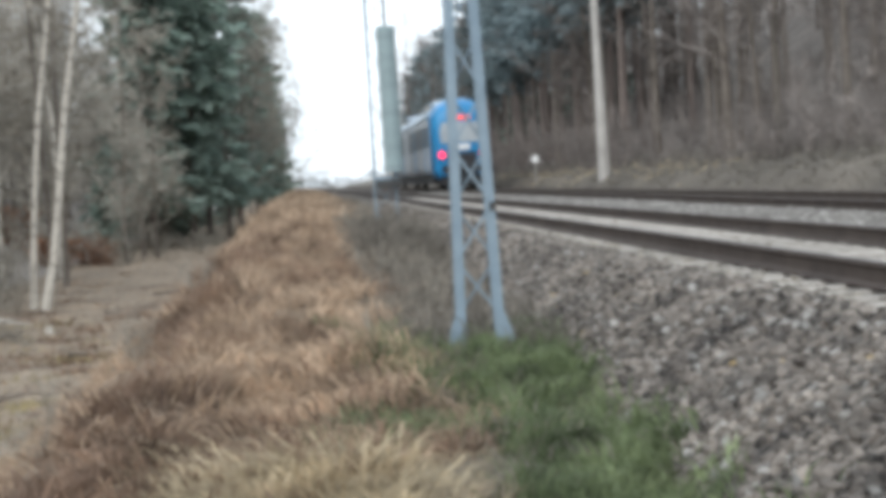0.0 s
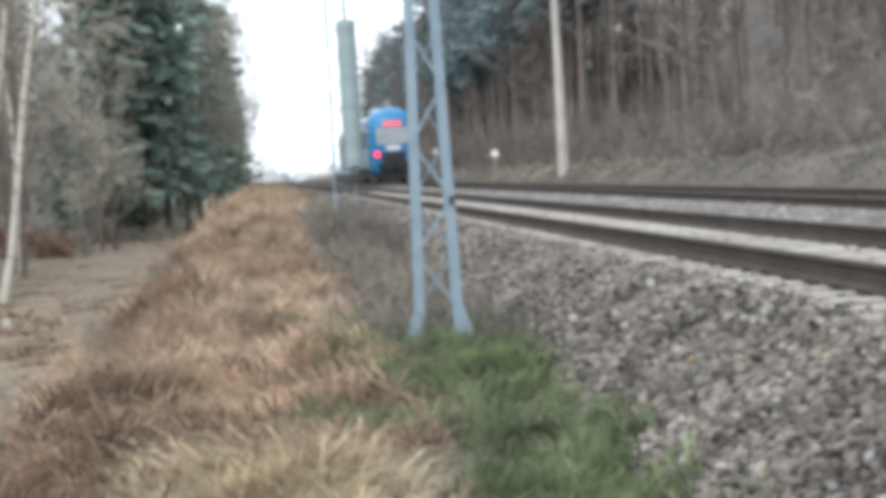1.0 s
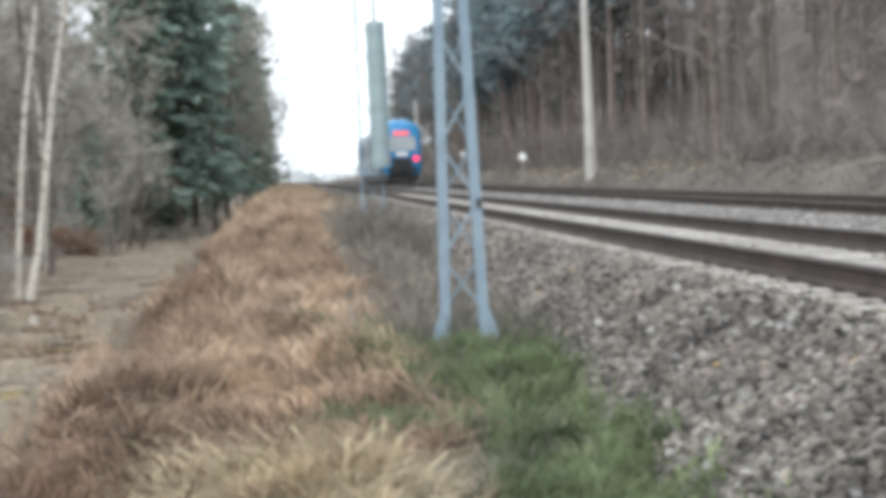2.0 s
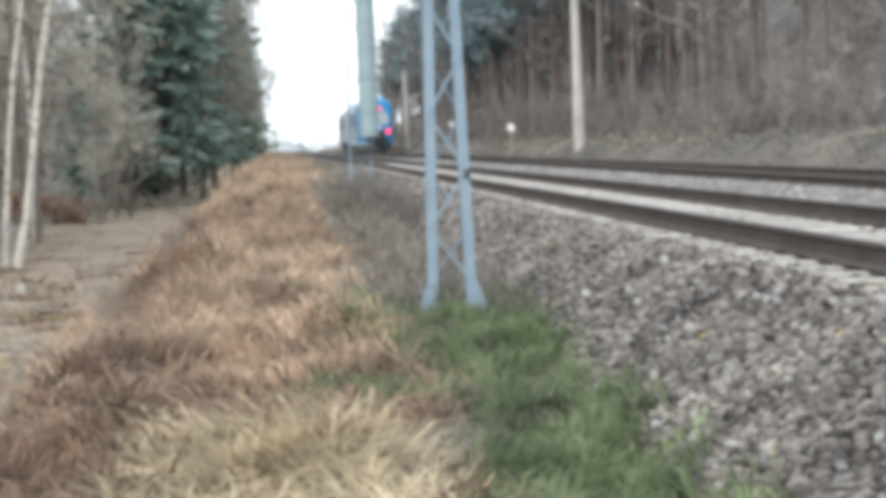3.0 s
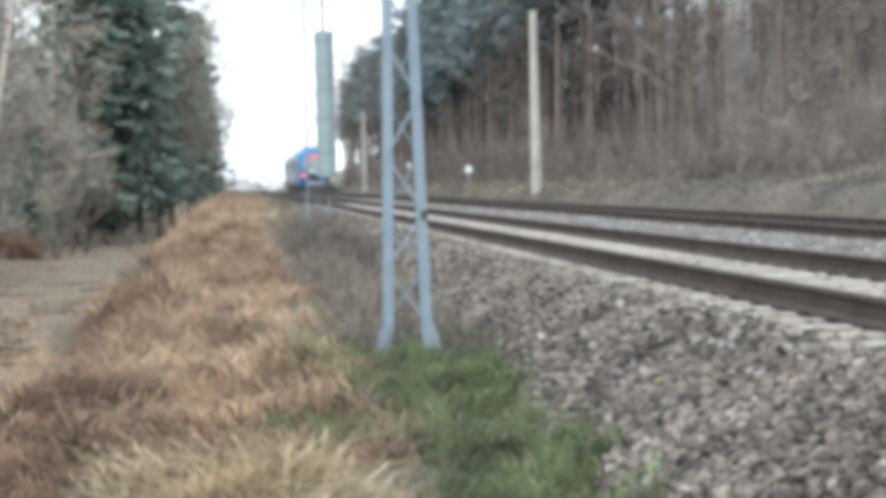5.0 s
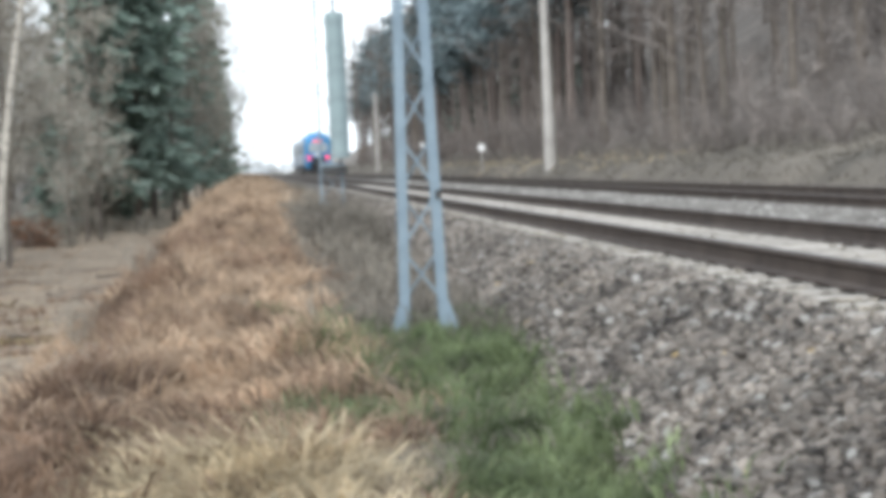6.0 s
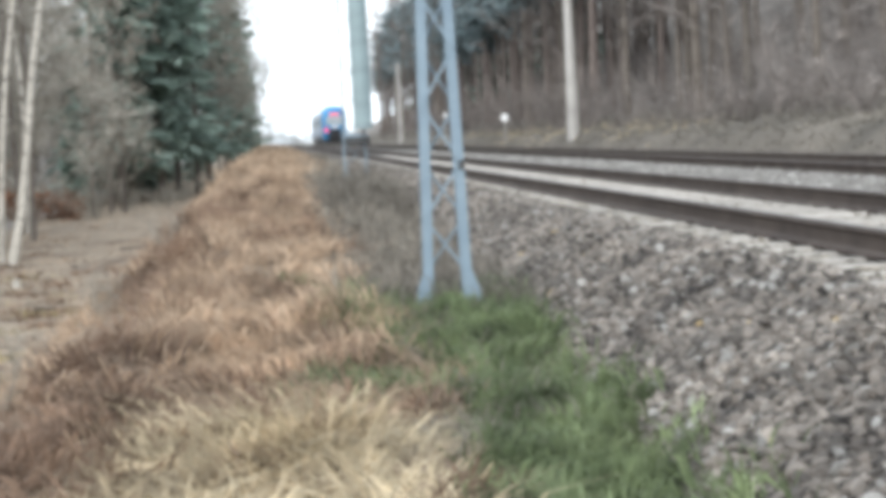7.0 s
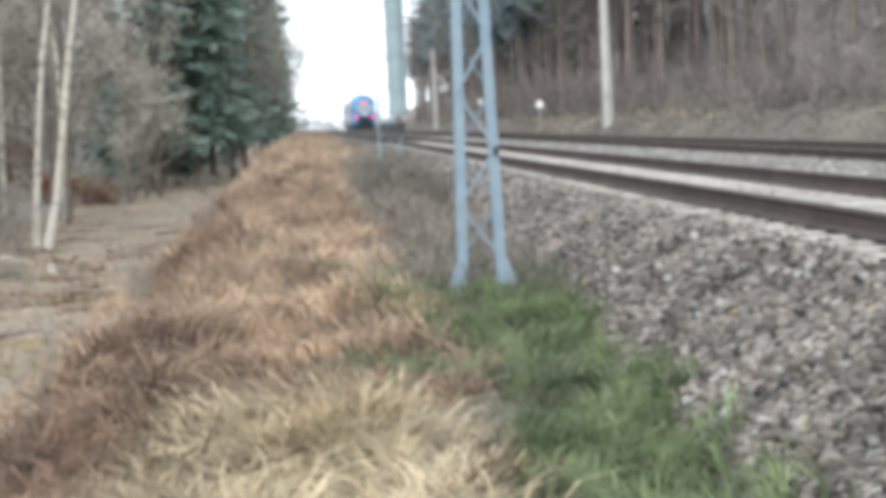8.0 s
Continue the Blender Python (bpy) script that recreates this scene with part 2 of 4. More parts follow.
def ground_z(u, y):
    """Height of the ground, u metres to the right of the camera's line along the railway."""
    shoulder = ramp(y, ((-60, 0.0), (9, 0.0), (16, 0.26), (40, 0.55), (90, 0.85), (160, 0.95)))
    low = ramp(y, ((-60, -0.9), (120, -0.8), (300, -0.2), (600, 0.3)))
    crest = 0.16 * math.exp(-((u + 0.7) / 0.7) ** 2) * smooth_step(12, 30, y)
    z = low + (shoulder - low) * smooth_step(-3.3, -1.3, u) + crest
    if u > 1.7:
        z = ramp(u, ((1.7, shoulder), (2.3, 0.25), (9.5, 0.25), (9.9, 0.62), (10.8, 1.28), (12, 1.55), (13.2, 1.72), (17, 2.3), (40, 13.0), (70, 27.0), (120, 34.0), (400, 36.0)))
    if u < -11:
        z += ramp(-u, ((11, 0.0), (40, 14.0), (120, 30.0), (400, 31.0)))
    fade = 1 - smooth_step(350, 700, y)
    z = z * fade + (1 - fade) * min(z, 0.9)
    lump = 0.19 * noise.noise((u * 1.1, y * 0.5, 3)) * (smooth_step(-2.6, -1.7, u) - smooth_step(0.6, 1.0, u)) * smooth_step(5, 9, y)
    hollow = 0.09 * noise.noise((u * 0.45, y * 0.16, 8)) * smooth_step(2.4, 3.2, -u) * (1 - smooth_step(40, 90, y))
    return z + lump + hollow + 0.06 * noise.noise((u * 0.8, y * 0.5, 0)) + 0.03 * noise.noise((u * 2.7, y * 2.1, 5)) * (abs(u) < 30)


def build_ground():
    us = [-400, -250, -150, -90, -60, -42, -30, -22, -16, -12, -9, -7.5, -6.5] + [-5.6 + 0.28 * i for i in range(28)] + [2.6, 4, 6, 8, 9.6, 9.9, 10.2, 10.5, 10.8, 11.3, 11.8, 12.4, 13.2, 14.2, 15.5, 17, 20, 25, 32, 40, 50, 62, 80, 110, 160, 250, 400]
    ys = [-60, -30, -15, -8] + [-4 + 0.5 * i for i in range(70)] + [32 + 2 * i for i in range(40)] + [114 + 8 * i for i in range(30)] + [380, 430, 500, 600, 700, 900, 1300, 2000, 3200]
    verts = [(u + bend(y) * (1 if y < 700 else 0.6), y, ground_z(u, y)) for y in ys for u in us]
    w = len(us)
    faces, slots = [], []
    for j in range(len(ys) - 1):
        for i in range(w - 1):
            faces.append((j * w + i, j * w + i + 1, (j + 1) * w + i + 1, (j + 1) * w + i))
            u = us[i]
            slots.append(3 if ys[j] > 420 else 4 if u < -11 or u >= 17 else 0 if u < -3.0 else 1 if u < 2.5 else 2)
    me = mesh_of("ground", verts, faces, [M_FLOOR, M_SOIL, M_BANK, M_FIELD, M_HILL], True)
    me.polygons.foreach_set("material_index", slots)
    tagged(new("ground", me), "brown leaf litter, dry turf and grassy bank beside railway", "ground", kind="structure")


build_ground()


# ---- trackbed ----
def along(profile, ys, closed=False):
    """Sweeps a profile of (u, z) points along the railway."""
    verts = [(u + bend(y), y, z) for y in ys for u, z in profile]
    w = len(profile)
    faces = []
    for j in range(len(ys) - 1):
        for i in range(w if closed else w - 1):
            k = (i + 1) % w
            faces.append((j * w + i, j * w + k, (j + 1) * w + k, (j + 1) * w + i))
    return verts, faces


BED = RAIL_TOP - 0.19
TRACK_YS = [-30 + 6 * i for i in range(20)] + [90 + 15 * i for i in range(30)] + [560, 620, 700]
bed_profile = [(1.55, -0.3), (1.62, 0.10), (1.78, 0.24), (2.2, 0.50), (2.62, BED - 0.03), (2.85, BED), (5.25, BED), (5.55, BED + 0.06), (6.1, BED + 0.10), (6.75, BED + 0.11), (7.1, BED + 0.05), (8.9, BED + 0.05), (9.3, BED), (10.1, 0.45), (10.2, -0.3)]
ballast = tagged(new("ballast", mesh_of("ballast", *along(bed_profile, TRACK_YS), M_BALLAST)), "grey crushed stone ballast bed under two railway tracks", "ballast", kind="structure")
rail_profile = [(-0.068, 0.0), (0.068, 0.0), (0.068, 0.012), (0.012, 0.034), (0.010, 0.112), (0.034, 0.126), (0.035, 0.152), (0.026, 0.160), (-0.026, 0.160), (-0.035, 0.152), (-0.034, 0.126), (-0.010, 0.112), (-0.012, 0.034), (-0.068, 0.012)]


def sleeper_mesh():
    bm = bmesh.new()
    box(bm, -1.3, 1.3, -0.13, 0.13, -0.20, 0.0)
    for v in bm.verts:
        if v.co.z > -0.1:
            v.co.y *= 0.62
            v.co.x *= 0.985
    bmesh.ops.bevel(bm, geom=[e for e in bm.edges if min(v.co.z for v in e.verts) > -0.1], offset=0.015, segments=1, affect="EDGES")
    me = bpy.data.meshes.new("sleeper")
    bm.to_mesh(me)
    bm.free()
    me.materials.append(M_SLEEPER)
    return me


SLEEPER = sleeper_mesh()


def build_track(centre, top, first, count, label):
    t = thing("railway_track", label, "railway track", group="parallel railway tracks")
    for s in (-1, 1):
        pts = [(centre + s * HALF + u, top - 0.16 + z) for u, z in rail_profile]
        r = part("rail", along(pts, TRACK_YS, True), [M_RAIL, M_RAILTOP], t, "dark rusty steel rail")
        r.data.polygons.foreach_set("material_index", [1 if i % 14 == 7 else 0 for i in range(len(r.data.polygons))])
    for i in range(count):
        y = first + 0.6 * i
        o = new("sleeper", SLEEPER)
        o.parent = t
        o.matrix_basis = pose(centre + bend(y) + random.uniform(-0.02, 0.02), y + random.uniform(-0.02, 0.02), top - 0.169, 0, 0, random.uniform(-0.6, 0.6))
    return t


build_track(NEAR, RAIL_TOP, -12.0, 180, "near track with rusty rails on pale concrete sleepers")
build_track(FAR, FAR_TOP, -6.0, 160, "far track with rusty rails on pale concrete sleepers")


# ---- stones ----
def stone_shapes():
    shapes = []
    rng = np.random.default_rng(5)
    for _ in range(10):
        bm = bmesh.new()
        bmesh.ops.create_icosphere(bm, subdivisions=1, radius=1.0)
        v = np.array([x.co[:] for x in bm.verts])
        f = [[x.index for x in y.verts] for y in bm.faces]
        bm.free()
        v *= rng.uniform(0.6, 1.2, (len(v), 1)) * np.array([[1.25, 0.95, 0.6]]) * rng.uniform(0.8, 1.15, (1, 3))
        shapes.append((v, np.array(f)))
    return shapes


SHAPES = stone_shapes()


def bed_z(u):
    return ramp(u, bed_profile[1:-1])


def turn_matrix(rng):
    """A stone's turn: any way round, tipped a little from lying flat."""
    m = Euler((rng.normal() * 0.42, rng.normal() * 0.42, rng.uniform(0, 6.283))).to_matrix()
    return np.array([r[:] for r in m])


def scatter_stones(name, n, u0, u1, y0, y1, size, seed, material, label, power=1.0, sink=0.0, skip=None):
    rng = np.random.default_rng(seed)
    vs, fs, base = [], [], 0
    for _ in range(n):
        y = y0 + (y1 - y0) * rng.random() ** power
        u = rng.uniform(u0, u1)
        if skip and skip(u, y):
            continue
        v, f = SHAPES[rng.integers(len(SHAPES))]
        s = size * rng.uniform(0.6, 1.5)
        p = (v * s) @ turn_matrix(rng).T
        p += (u + bend(y), y, bed_z(u) + s * 0.25 - sink)
        vs.append(p)
        fs.append(f + base)
        base += len(p)
    ob = part(name, (np.concatenate(vs).tolist(), np.concatenate(fs).tolist()), material, ballast, label)
    ob["kind"] = "stuff"


def on_sleeper(u, y):
    return min(abs(u - NEAR), abs(u - FAR)) < 1.34 and (min(abs(u - NEAR - HALF), abs(u - NEAR + HALF), abs(u - FAR - HALF), abs(u - FAR + HALF)) < 0.14 or abs((y + 12.0 + 0.3) % 0.6 - 0.3) < 0.12)


# ---- plants by the line ----
def blades(name, n, place, height, width, lean, seed, material, label, category="grass"):
    """Many single blades: place(rng) gives u, y, the tuft's way and vigour; each is a bent, tapering strip."""
    rng = np.random.default_rng(seed)
    verts, faces = [], []
    for _ in range(n):
        u, y, way, vigour = place(rng)
        z = ground_z(u, y) - 0.03
        if 1.6 < u < 2.3:
            z = max(z, bed_z(u) - 0.02)
        h, w = height * vigour * rng.uniform(0.55, 1.2), width * rng.uniform(0.6, 1.4)
        a, b = way + rng.normal() * 0.7, rng.uniform(0, 2 * math.pi)
        l = lean * rng.uniform(0.4, 1.2)
        dx, dy, sx, sy = math.cos(a) * l * h, math.sin(a) * l * h, math.cos(b) * w / 2, math.sin(b) * w / 2
        x, k = u + bend(y), len(verts)
        up = h * max(0.12, 1 - 0.55 * l)
        verts += [(x - sx, y - sy, z), (x + sx, y + sy, z), (x + dx * 0.4 + sx * 0.8, y + dy * 0.4 + sy * 0.8, z + up * 0.72), (x + dx * 0.4 - sx * 0.8, y + dy * 0.4 - sy * 0.8, z + up * 0.72), (x + dx, y + dy, z + up * 0.9)]
        faces += [(k, k + 1, k + 2, k + 3), (k + 3, k + 2, k + 4)]
    ob = new(name, mesh_of(name, verts, faces, material))
    return tagged(ob, label, category, kind="stuff")


def tufts(u0, u1, y0, y1, seed, count, spread=0.14, power=1.0):
    rng = np.random.default_rng(seed)
    spots = [(rng.uniform(u0, u1), y0 + (y1 - y0) * rng.random() ** power, rng.uniform(0, 6.283), rng.uniform(0.55, 1.35)) for _ in range(count)]

    def place(r):
        u, y, way, vigour = spots[r.integers(len(spots))]
        return u + r.normal() * spread, y + r.normal() * spread, way, vigour
    return place


def belt(rows, y0, y1, seed, count, spread=0.12, power=1.0):
    """Tufts between two edges that wander with y: rows of (y, left, right)."""
    rng = np.random.default_rng(seed)
    spots = []
    for _ in range(count):
        y = y0 + (y1 - y0) * rng.random() ** power
        a, b = ramp(y, [(r[0], r[1]) for r in rows]), ramp(y, [(r[0], r[2]) for r in rows])
        spots.append((rng.uniform(a, b), y, rng.uniform(0, 6.283), rng.uniform(0.5, 1.4)))

    def place(r):
        u, y, way, vigour = spots[r.integers(len(spots))]
        return u + r.normal() * spread, y + r.normal() * spread, way, vigour
    return place


BRACKEN_BELT = [(5, -1.75, -0.95), (9.5, -1.62, -1.0), (14, -1.58, -1.0), (21, -1.45, -0.85), (33, -1.45, -0.75)]
GREEN_BELT = [(5, 0.68, 1.58), (8.6, 0.76, 1.66), (11.3, 0.96, 1.70), (14, 1.06, 1.68), (18, 1.2, 1.75)]
blades("dry_grass", 30000, belt([(14, -1.1, 0.5), (70, -1.2, 0.6)], 14.5, 70, 1, 620, 0.15, 1.7), 0.38, 0.017, 1.45, 11, M_STRAW, "tall orange-brown dry grass covering the embankment shoulder")
blades("dry_grass", 14000, tufts(-1.5, 0.8, 50, 260, 2, 1400, 0.3, 1.6), 0.45, 0.04, 0.8, 12, M_STRAW, "orange-brown dry grass far along the embankment shoulder")
blades("flattened_grass", 17000, belt([(5, -1.0, 0.42), (9, -0.75, 0.5), (11.6, -0.7, 0.3)], 5.4, 11.4, 3, 85, 0.15), 0.46, 0.013, 1.9, 13, M_PALE, "pale straw grass lying flattened in clumps")
blades("dead_stalks", 5000, belt([(5, -0.9, 0.75), (12, -0.8, 0.9)], 5.4, 12.5, 43, 60, 0.12), 0.22, 0.016, 1.5, 44, M_BRACKEN, "brown dead stalks between clumps of straw", "dead stalks")
blades("dead_stalks", 1500, belt([(6, 0.3, 0.6), (8.4, 0.4, 0.7)], 6.0, 8.4, 55, 12, 0.1), 0.2, 0.018, 1.4, 56, M_BRACKEN, "dark brown dead stalks beside the green grass", "dead stalks")
blades("green_grass", 17000, belt(GREEN_BELT, 5.4, 17.5, 4, 380, 0.08), 0.25, 0.013, 0.9, 14, M_GREEN, "fresh green grass at the foot of the ballast")
blades("green_grass", 6500, belt([(10.5, -0.1, 0.95), (17, 0.3, 1.2)], 11.9, 17.5, 5, 80, 0.13), 0.25, 0.012, 0.8, 15, M_GREEN, "scattered green grass tufts among dry grass")
blades("green_grass", 900, belt([(17, -0.2, 0.2), (21, -0.2, 0.2)], 17.5, 20, 45, 6, 0.08), 0.28, 0.012, 0.8, 46, M_GREEN, "small green tuft in the dry grass")
blades("green_grass", 7000, belt(GREEN_BELT, 5.2, 10.5, 49, 150, 0.08), 0.22, 0.013, 0.9, 50, M_GREEN, "fresh green grass beside the ballast edge")
blades("dry_grass", 3000, belt([(5, 0.6, 1.5), (17, 0.4, 1.5)], 10.0, 17.0, 25, 90, 0.12), 0.26, 0.010, 1.2, 26, M_DULL, "dull dry blades among the green grass")
blades("brown_grass", 16000, belt([(15, 0.55, 1.7), (90, 0.5, 1.75)], 16.0, 90, 6, 1200, 0.13, 1.8), 0.36, 0.016, 0.8, 16, M_DULL, "dull brown and olive grass beside the ballast")
blades("tall_grass", 4500, tufts(0.7, 1.55, 28.5, 34, 57, 110, 0.1), 0.75, 0.015, 0.5, 58, M_DULL, "tall dull grass round the foot of the mast")
blades("dead_bracken", 10500, belt(BRACKEN_BELT, 5.2, 33, 7, 105, 0.15, 1.2), 0.38, 0.020, 1.6, 17, M_BRACKEN, "reddish brown dead bracken on the embankment side", "bracken")
blades("dead_bracken", 3500, belt([(5, -1.6, -0.75), (10, -1.5, -0.85)], 5, 10.5, 59, 45, 0.14), 0.34, 0.02, 1.6, 60, M_BRACKEN, "reddish brown dead bracken on the embankment edge", "bracken")
blades("dead_bracken", 8000, belt([(12, -1.0, 0.7), (45, -1.1, 0.4)], 11.5, 45, 27, 110, 0.12, 1.5), 0.34, 0.017, 1.1, 28, M_BRACKEN, "reddish brown dead stalks among the dry grass", "bracken")
blades("dry_grass", 9000, belt([(10, -1.0, 0.8), (16, -1.0, 0.9)], 10.8, 16, 8, 130, 0.15), 0.34, 0.015, 1.5, 18, M_STRAW, "orange-brown dry grass in the foreground")
blades("short_turf", 20000, tufts(-3.0, 1.6, -6, 6.5, 29, 700, 0.22), 0.15, 0.013, 1.3, 30, M_PALE, "short trodden dry turf beside the railway")
blades("slope_grass", 17000, belt([(5, -3.2, -1.4), (40, -3.0, -1.3)], 5, 70, 47, 560, 0.16, 1.4), 0.24, 0.022, 1.4, 48, M_STRAW, "thin dry grass on the embankment side")
blades("leaf_litter", 7000, tufts(-4.6, -2.2, -6, 14, 39, 420, 0.3), 0.12, 0.04, 1.7, 40, M_BRACKEN, "brown leaves and stalks at the foot of the embankment", "leaf litter")
blades("leaf_litter", 15000, tufts(-8.5, -2.2, 10, 60, 37, 420, 0.3, 1.3), 0.11, 0.06, 1.9, 38, M_BRACKEN, "fallen dark leaves and twigs on the forest floor", "leaf litter")
blades("leaf_litter", 16000, tufts(-9, -2.2, 10, 90, 9, 900, 0.3, 1.5), 0.13, 0.055, 1.9, 19, M_STRAW, "fallen brown leaves and twigs on the forest floor", "leaf litter")
blades("mossy_grass", 5000, belt([(10, -3.4, -2.5), (26, -4.2, -2.7)], 11, 26, 51, 26, 0.3), 0.17, 0.02, 1.4, 52, M_MOSS, "yellowish mossy grass below the embankment")
blades("dead_bracken", 5000, belt([(12, -4.5, -2.4), (45, -8, -2.6)], 12, 48, 53, 60, 0.22), 0.2, 0.03, 1.4, 54, M_BRACKEN, "low brown bracken on the forest floor", "bracken")
blades("mossy_grass", 7000, tufts(-8.5, -3.4, 12, 44, 10, 60, 0.6, 1.1), 0.16, 0.025, 1.2, 20, M_MOSS, "yellowish mossy grass on the forest floor")
blades("bank_grass", 14000, tufts(10.4, 14.5, 38, 230, 21, 2600, 0.3, 1.4), 0.22, 0.05, 1.5, 22, M_DULL, "brown dry grass on the bank behind the tracks")
blades("bank_grass", 18000, tufts(9.8, 14.5, 24, 120, 33, 2400, 0.3, 1.2), 0.17, 0.045, 1.5, 34, M_DULL, "brown dry grass along the near foot of the bank")
blades("bank_straw", 1300, tufts(10.4, 12.2, 60, 125, 23, 45, 0.5, 1.2), 0.26, 0.05, 1.4, 24, M_PALE, "pale dry grass patches on the bank behind the tracks")


# ---- trees ----
def tube(vs, fs, pts, radii, sides):
    """Adds a tapering tube through pts to the lists."""
    base = len(vs)
    for i, (p, r) in enumerate(zip(pts, radii)):
        d = (pts[min(i + 1, len(pts) - 1)] - pts[max(i - 1, 0)]).normalized()
        x = d.orthogonal().normalized()
        y = d.cross(x)
        for k in range(sides):
            a = 2 * math.pi * k / sides
            vs.append(p + (x * math.cos(a) + y * math.sin(a)) * r)
    for i in range(len(pts) - 1):
        for k in range(sides):
            j = (k + 1) % sides
            fs.append((base + i * sides + k, base + i * sides + j, base + (i + 1) * sides + j, base + (i + 1) * sides + k))


def wander(p, d, length, steps, rng, bendy, lift=0.0):
    pts = [p.copy()]
    for _ in range(steps):
        d = (d + Vector((rng.gauss(0, bendy), rng.gauss(0, bendy), rng.gauss(0, bendy) + lift))).normalized()
        p = p + d * (length / steps)
        pts.append(p.copy())
    return pts


def bare_tree(name, label, height, girth, bark, seed, first=0.3, reach=0.28, limbs=22, droop=0.0, twigs=8, lean=0.02, twig=None):
    """A leafless tree: trunk, and a crown of limbs, branches and twigs."""
    rng = random.Random(seed)
    t = thing(name, label, "tree", group="forest trees")
    trunk = wander(Vector((0, 0, -0.5)), Vector((lean, lean * 0.5, 1)), height, 9, rng, 0.035, 0.06)
    vs, fs = [], []
    tube(vs, fs, trunk, [girth * (1.25 if i == 0 else 1 - 0.092 * i) for i in range(10)], 7)
    part("trunk", (vs, fs), bark, t, smooth=True)
    vs, fs = [], []
    for i in range(limbs):
        f = first + (0.97 - first) * (i + rng.random()) / limbs
        k = f * 9
        p = trunk[int(k)].lerp(trunk[min(9, int(k) + 1)], k % 1)
        a = rng.uniform(0, 6.283)
        length = height * reach * rng.uniform(0.6, 1.2) * (1.15 - 0.65 * f)
        d = Vector((math.cos(a), math.sin(a), 0.75 * rng.uniform(0.4, 1.4)))
        limb = wander(p, d.normalized(), length, 4, rng, 0.14, 0.05 - droop)
        r = girth * 0.3 * (1.1 - f * 0.7)
        tube(vs, fs, limb, [r, r * 0.8, r * 0.6, r * 0.4, r * 0.15], 4)
        for j in range(6):
            k2 = 0.8 + 3.1 * (j + rng.random()) / 6
            q = limb[int(k2)].lerp(limb[min(4, int(k2) + 1)], k2 % 1)
            d2 = Vector((rng.gauss(0, 1), rng.gauss(0, 1), rng.gauss(0.35 - droop * 4, 0.7))).normalized()
            br = wander(q, (d2 + (limb[-1] - limb[0]).normalized() * 0.7).normalized(), length * rng.uniform(0.3, 0.55), 2, rng, 0.2, -droop)
            tube(vs, fs, br, [r * 0.36, r * 0.26, r * 0.1], 3)
            for _ in range(twigs):
                s = br[rng.choice((0, 1, 1))].lerp(br[2], rng.random())
                d3 = Vector((rng.gauss(0, 1), rng.gauss(0, 1), rng.gauss(0.2 - droop * 6, 0.7))).normalized()
                side = d3.orthogonal().normalized() * 0.020
                vs += [s - side, s + side, s + d3 * length * rng.uniform(0.14, 0.32)]
                fs.append((len(vs) - 3, len(vs) - 2, len(vs) - 1))
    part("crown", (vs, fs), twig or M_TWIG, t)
    return t


def conifer(name, label, height, girth, bark, needles, seed, first, reach, whorls, droop, dense, tip=0.12, shape=0.75):
    """A trunk with whorls of needled boughs."""
    rng = random.Random(seed)
    t = thing(name, label, "tree", group="forest trees")
    trunk = wander(Vector((0, 0, -0.5)), Vector((0.01, 0, 1)), height, 9, rng, 0.015, 0.08)
    vs, fs = [], []
    tube(vs, fs, trunk, [girth * (1 - 0.1 * i) + 0.01 for i in range(10)], 7)
    bv, bf, vs, fs = vs, fs, [], []
    for i in range(whorls):
        f = first + (0.99 - first) * (i + rng.random() * 0.8) / whorls
        k = f * 9
        p = trunk[int(k)].lerp(trunk[min(9, int(k) + 1)], k % 1)
        size = height * reach * (tip + (1 - tip) * ((1 - f) / (1 - first)) ** shape) * rng.uniform(0.7, 1.2)
        for _ in range(6):
            a = rng.uniform(0, 6.283)
            length = size * rng.uniform(0.65, 1.1)
            d = Vector((math.cos(a), math.sin(a), 0.12 - droop * 0.4))
            bough = wander(p, d, length, 4, rng, 0.08, -droop * 0.12)
            tube(bv, bf, bough, [0.035, 0.028, 0.02, 0.013, 0.006], 3)
            for _ in range(int(dense * (0.5 + length / (height * reach)))):
                g = rng.uniform(0.15, 4)
                q = bough[min(3, int(g))].lerp(bough[min(4, int(g) + 1)], g % 1)
                e = Vector((rng.gauss(0, 1), rng.gauss(0, 1), rng.gauss(-droop, 0.35)))
                e = (e.normalized() + d * 0.7) * rng.uniform(0.32, 0.78)
                w = e.cross(Vector((rng.gauss(0, 0.45), rng.gauss(0, 0.45), 1))).normalized() * rng.uniform(0.11, 0.25)
                n = len(vs)
                vs += [q, q + e * 0.55 + w * 1.15, q + e, q + e * 0.55 - w * 1.15]
                fs.append((n, n + 1, n + 2, n + 3))
    part("trunk", (bv, bf), bark, t, smooth=True)
    part("crown", (vs, fs), needles, t)
    return t


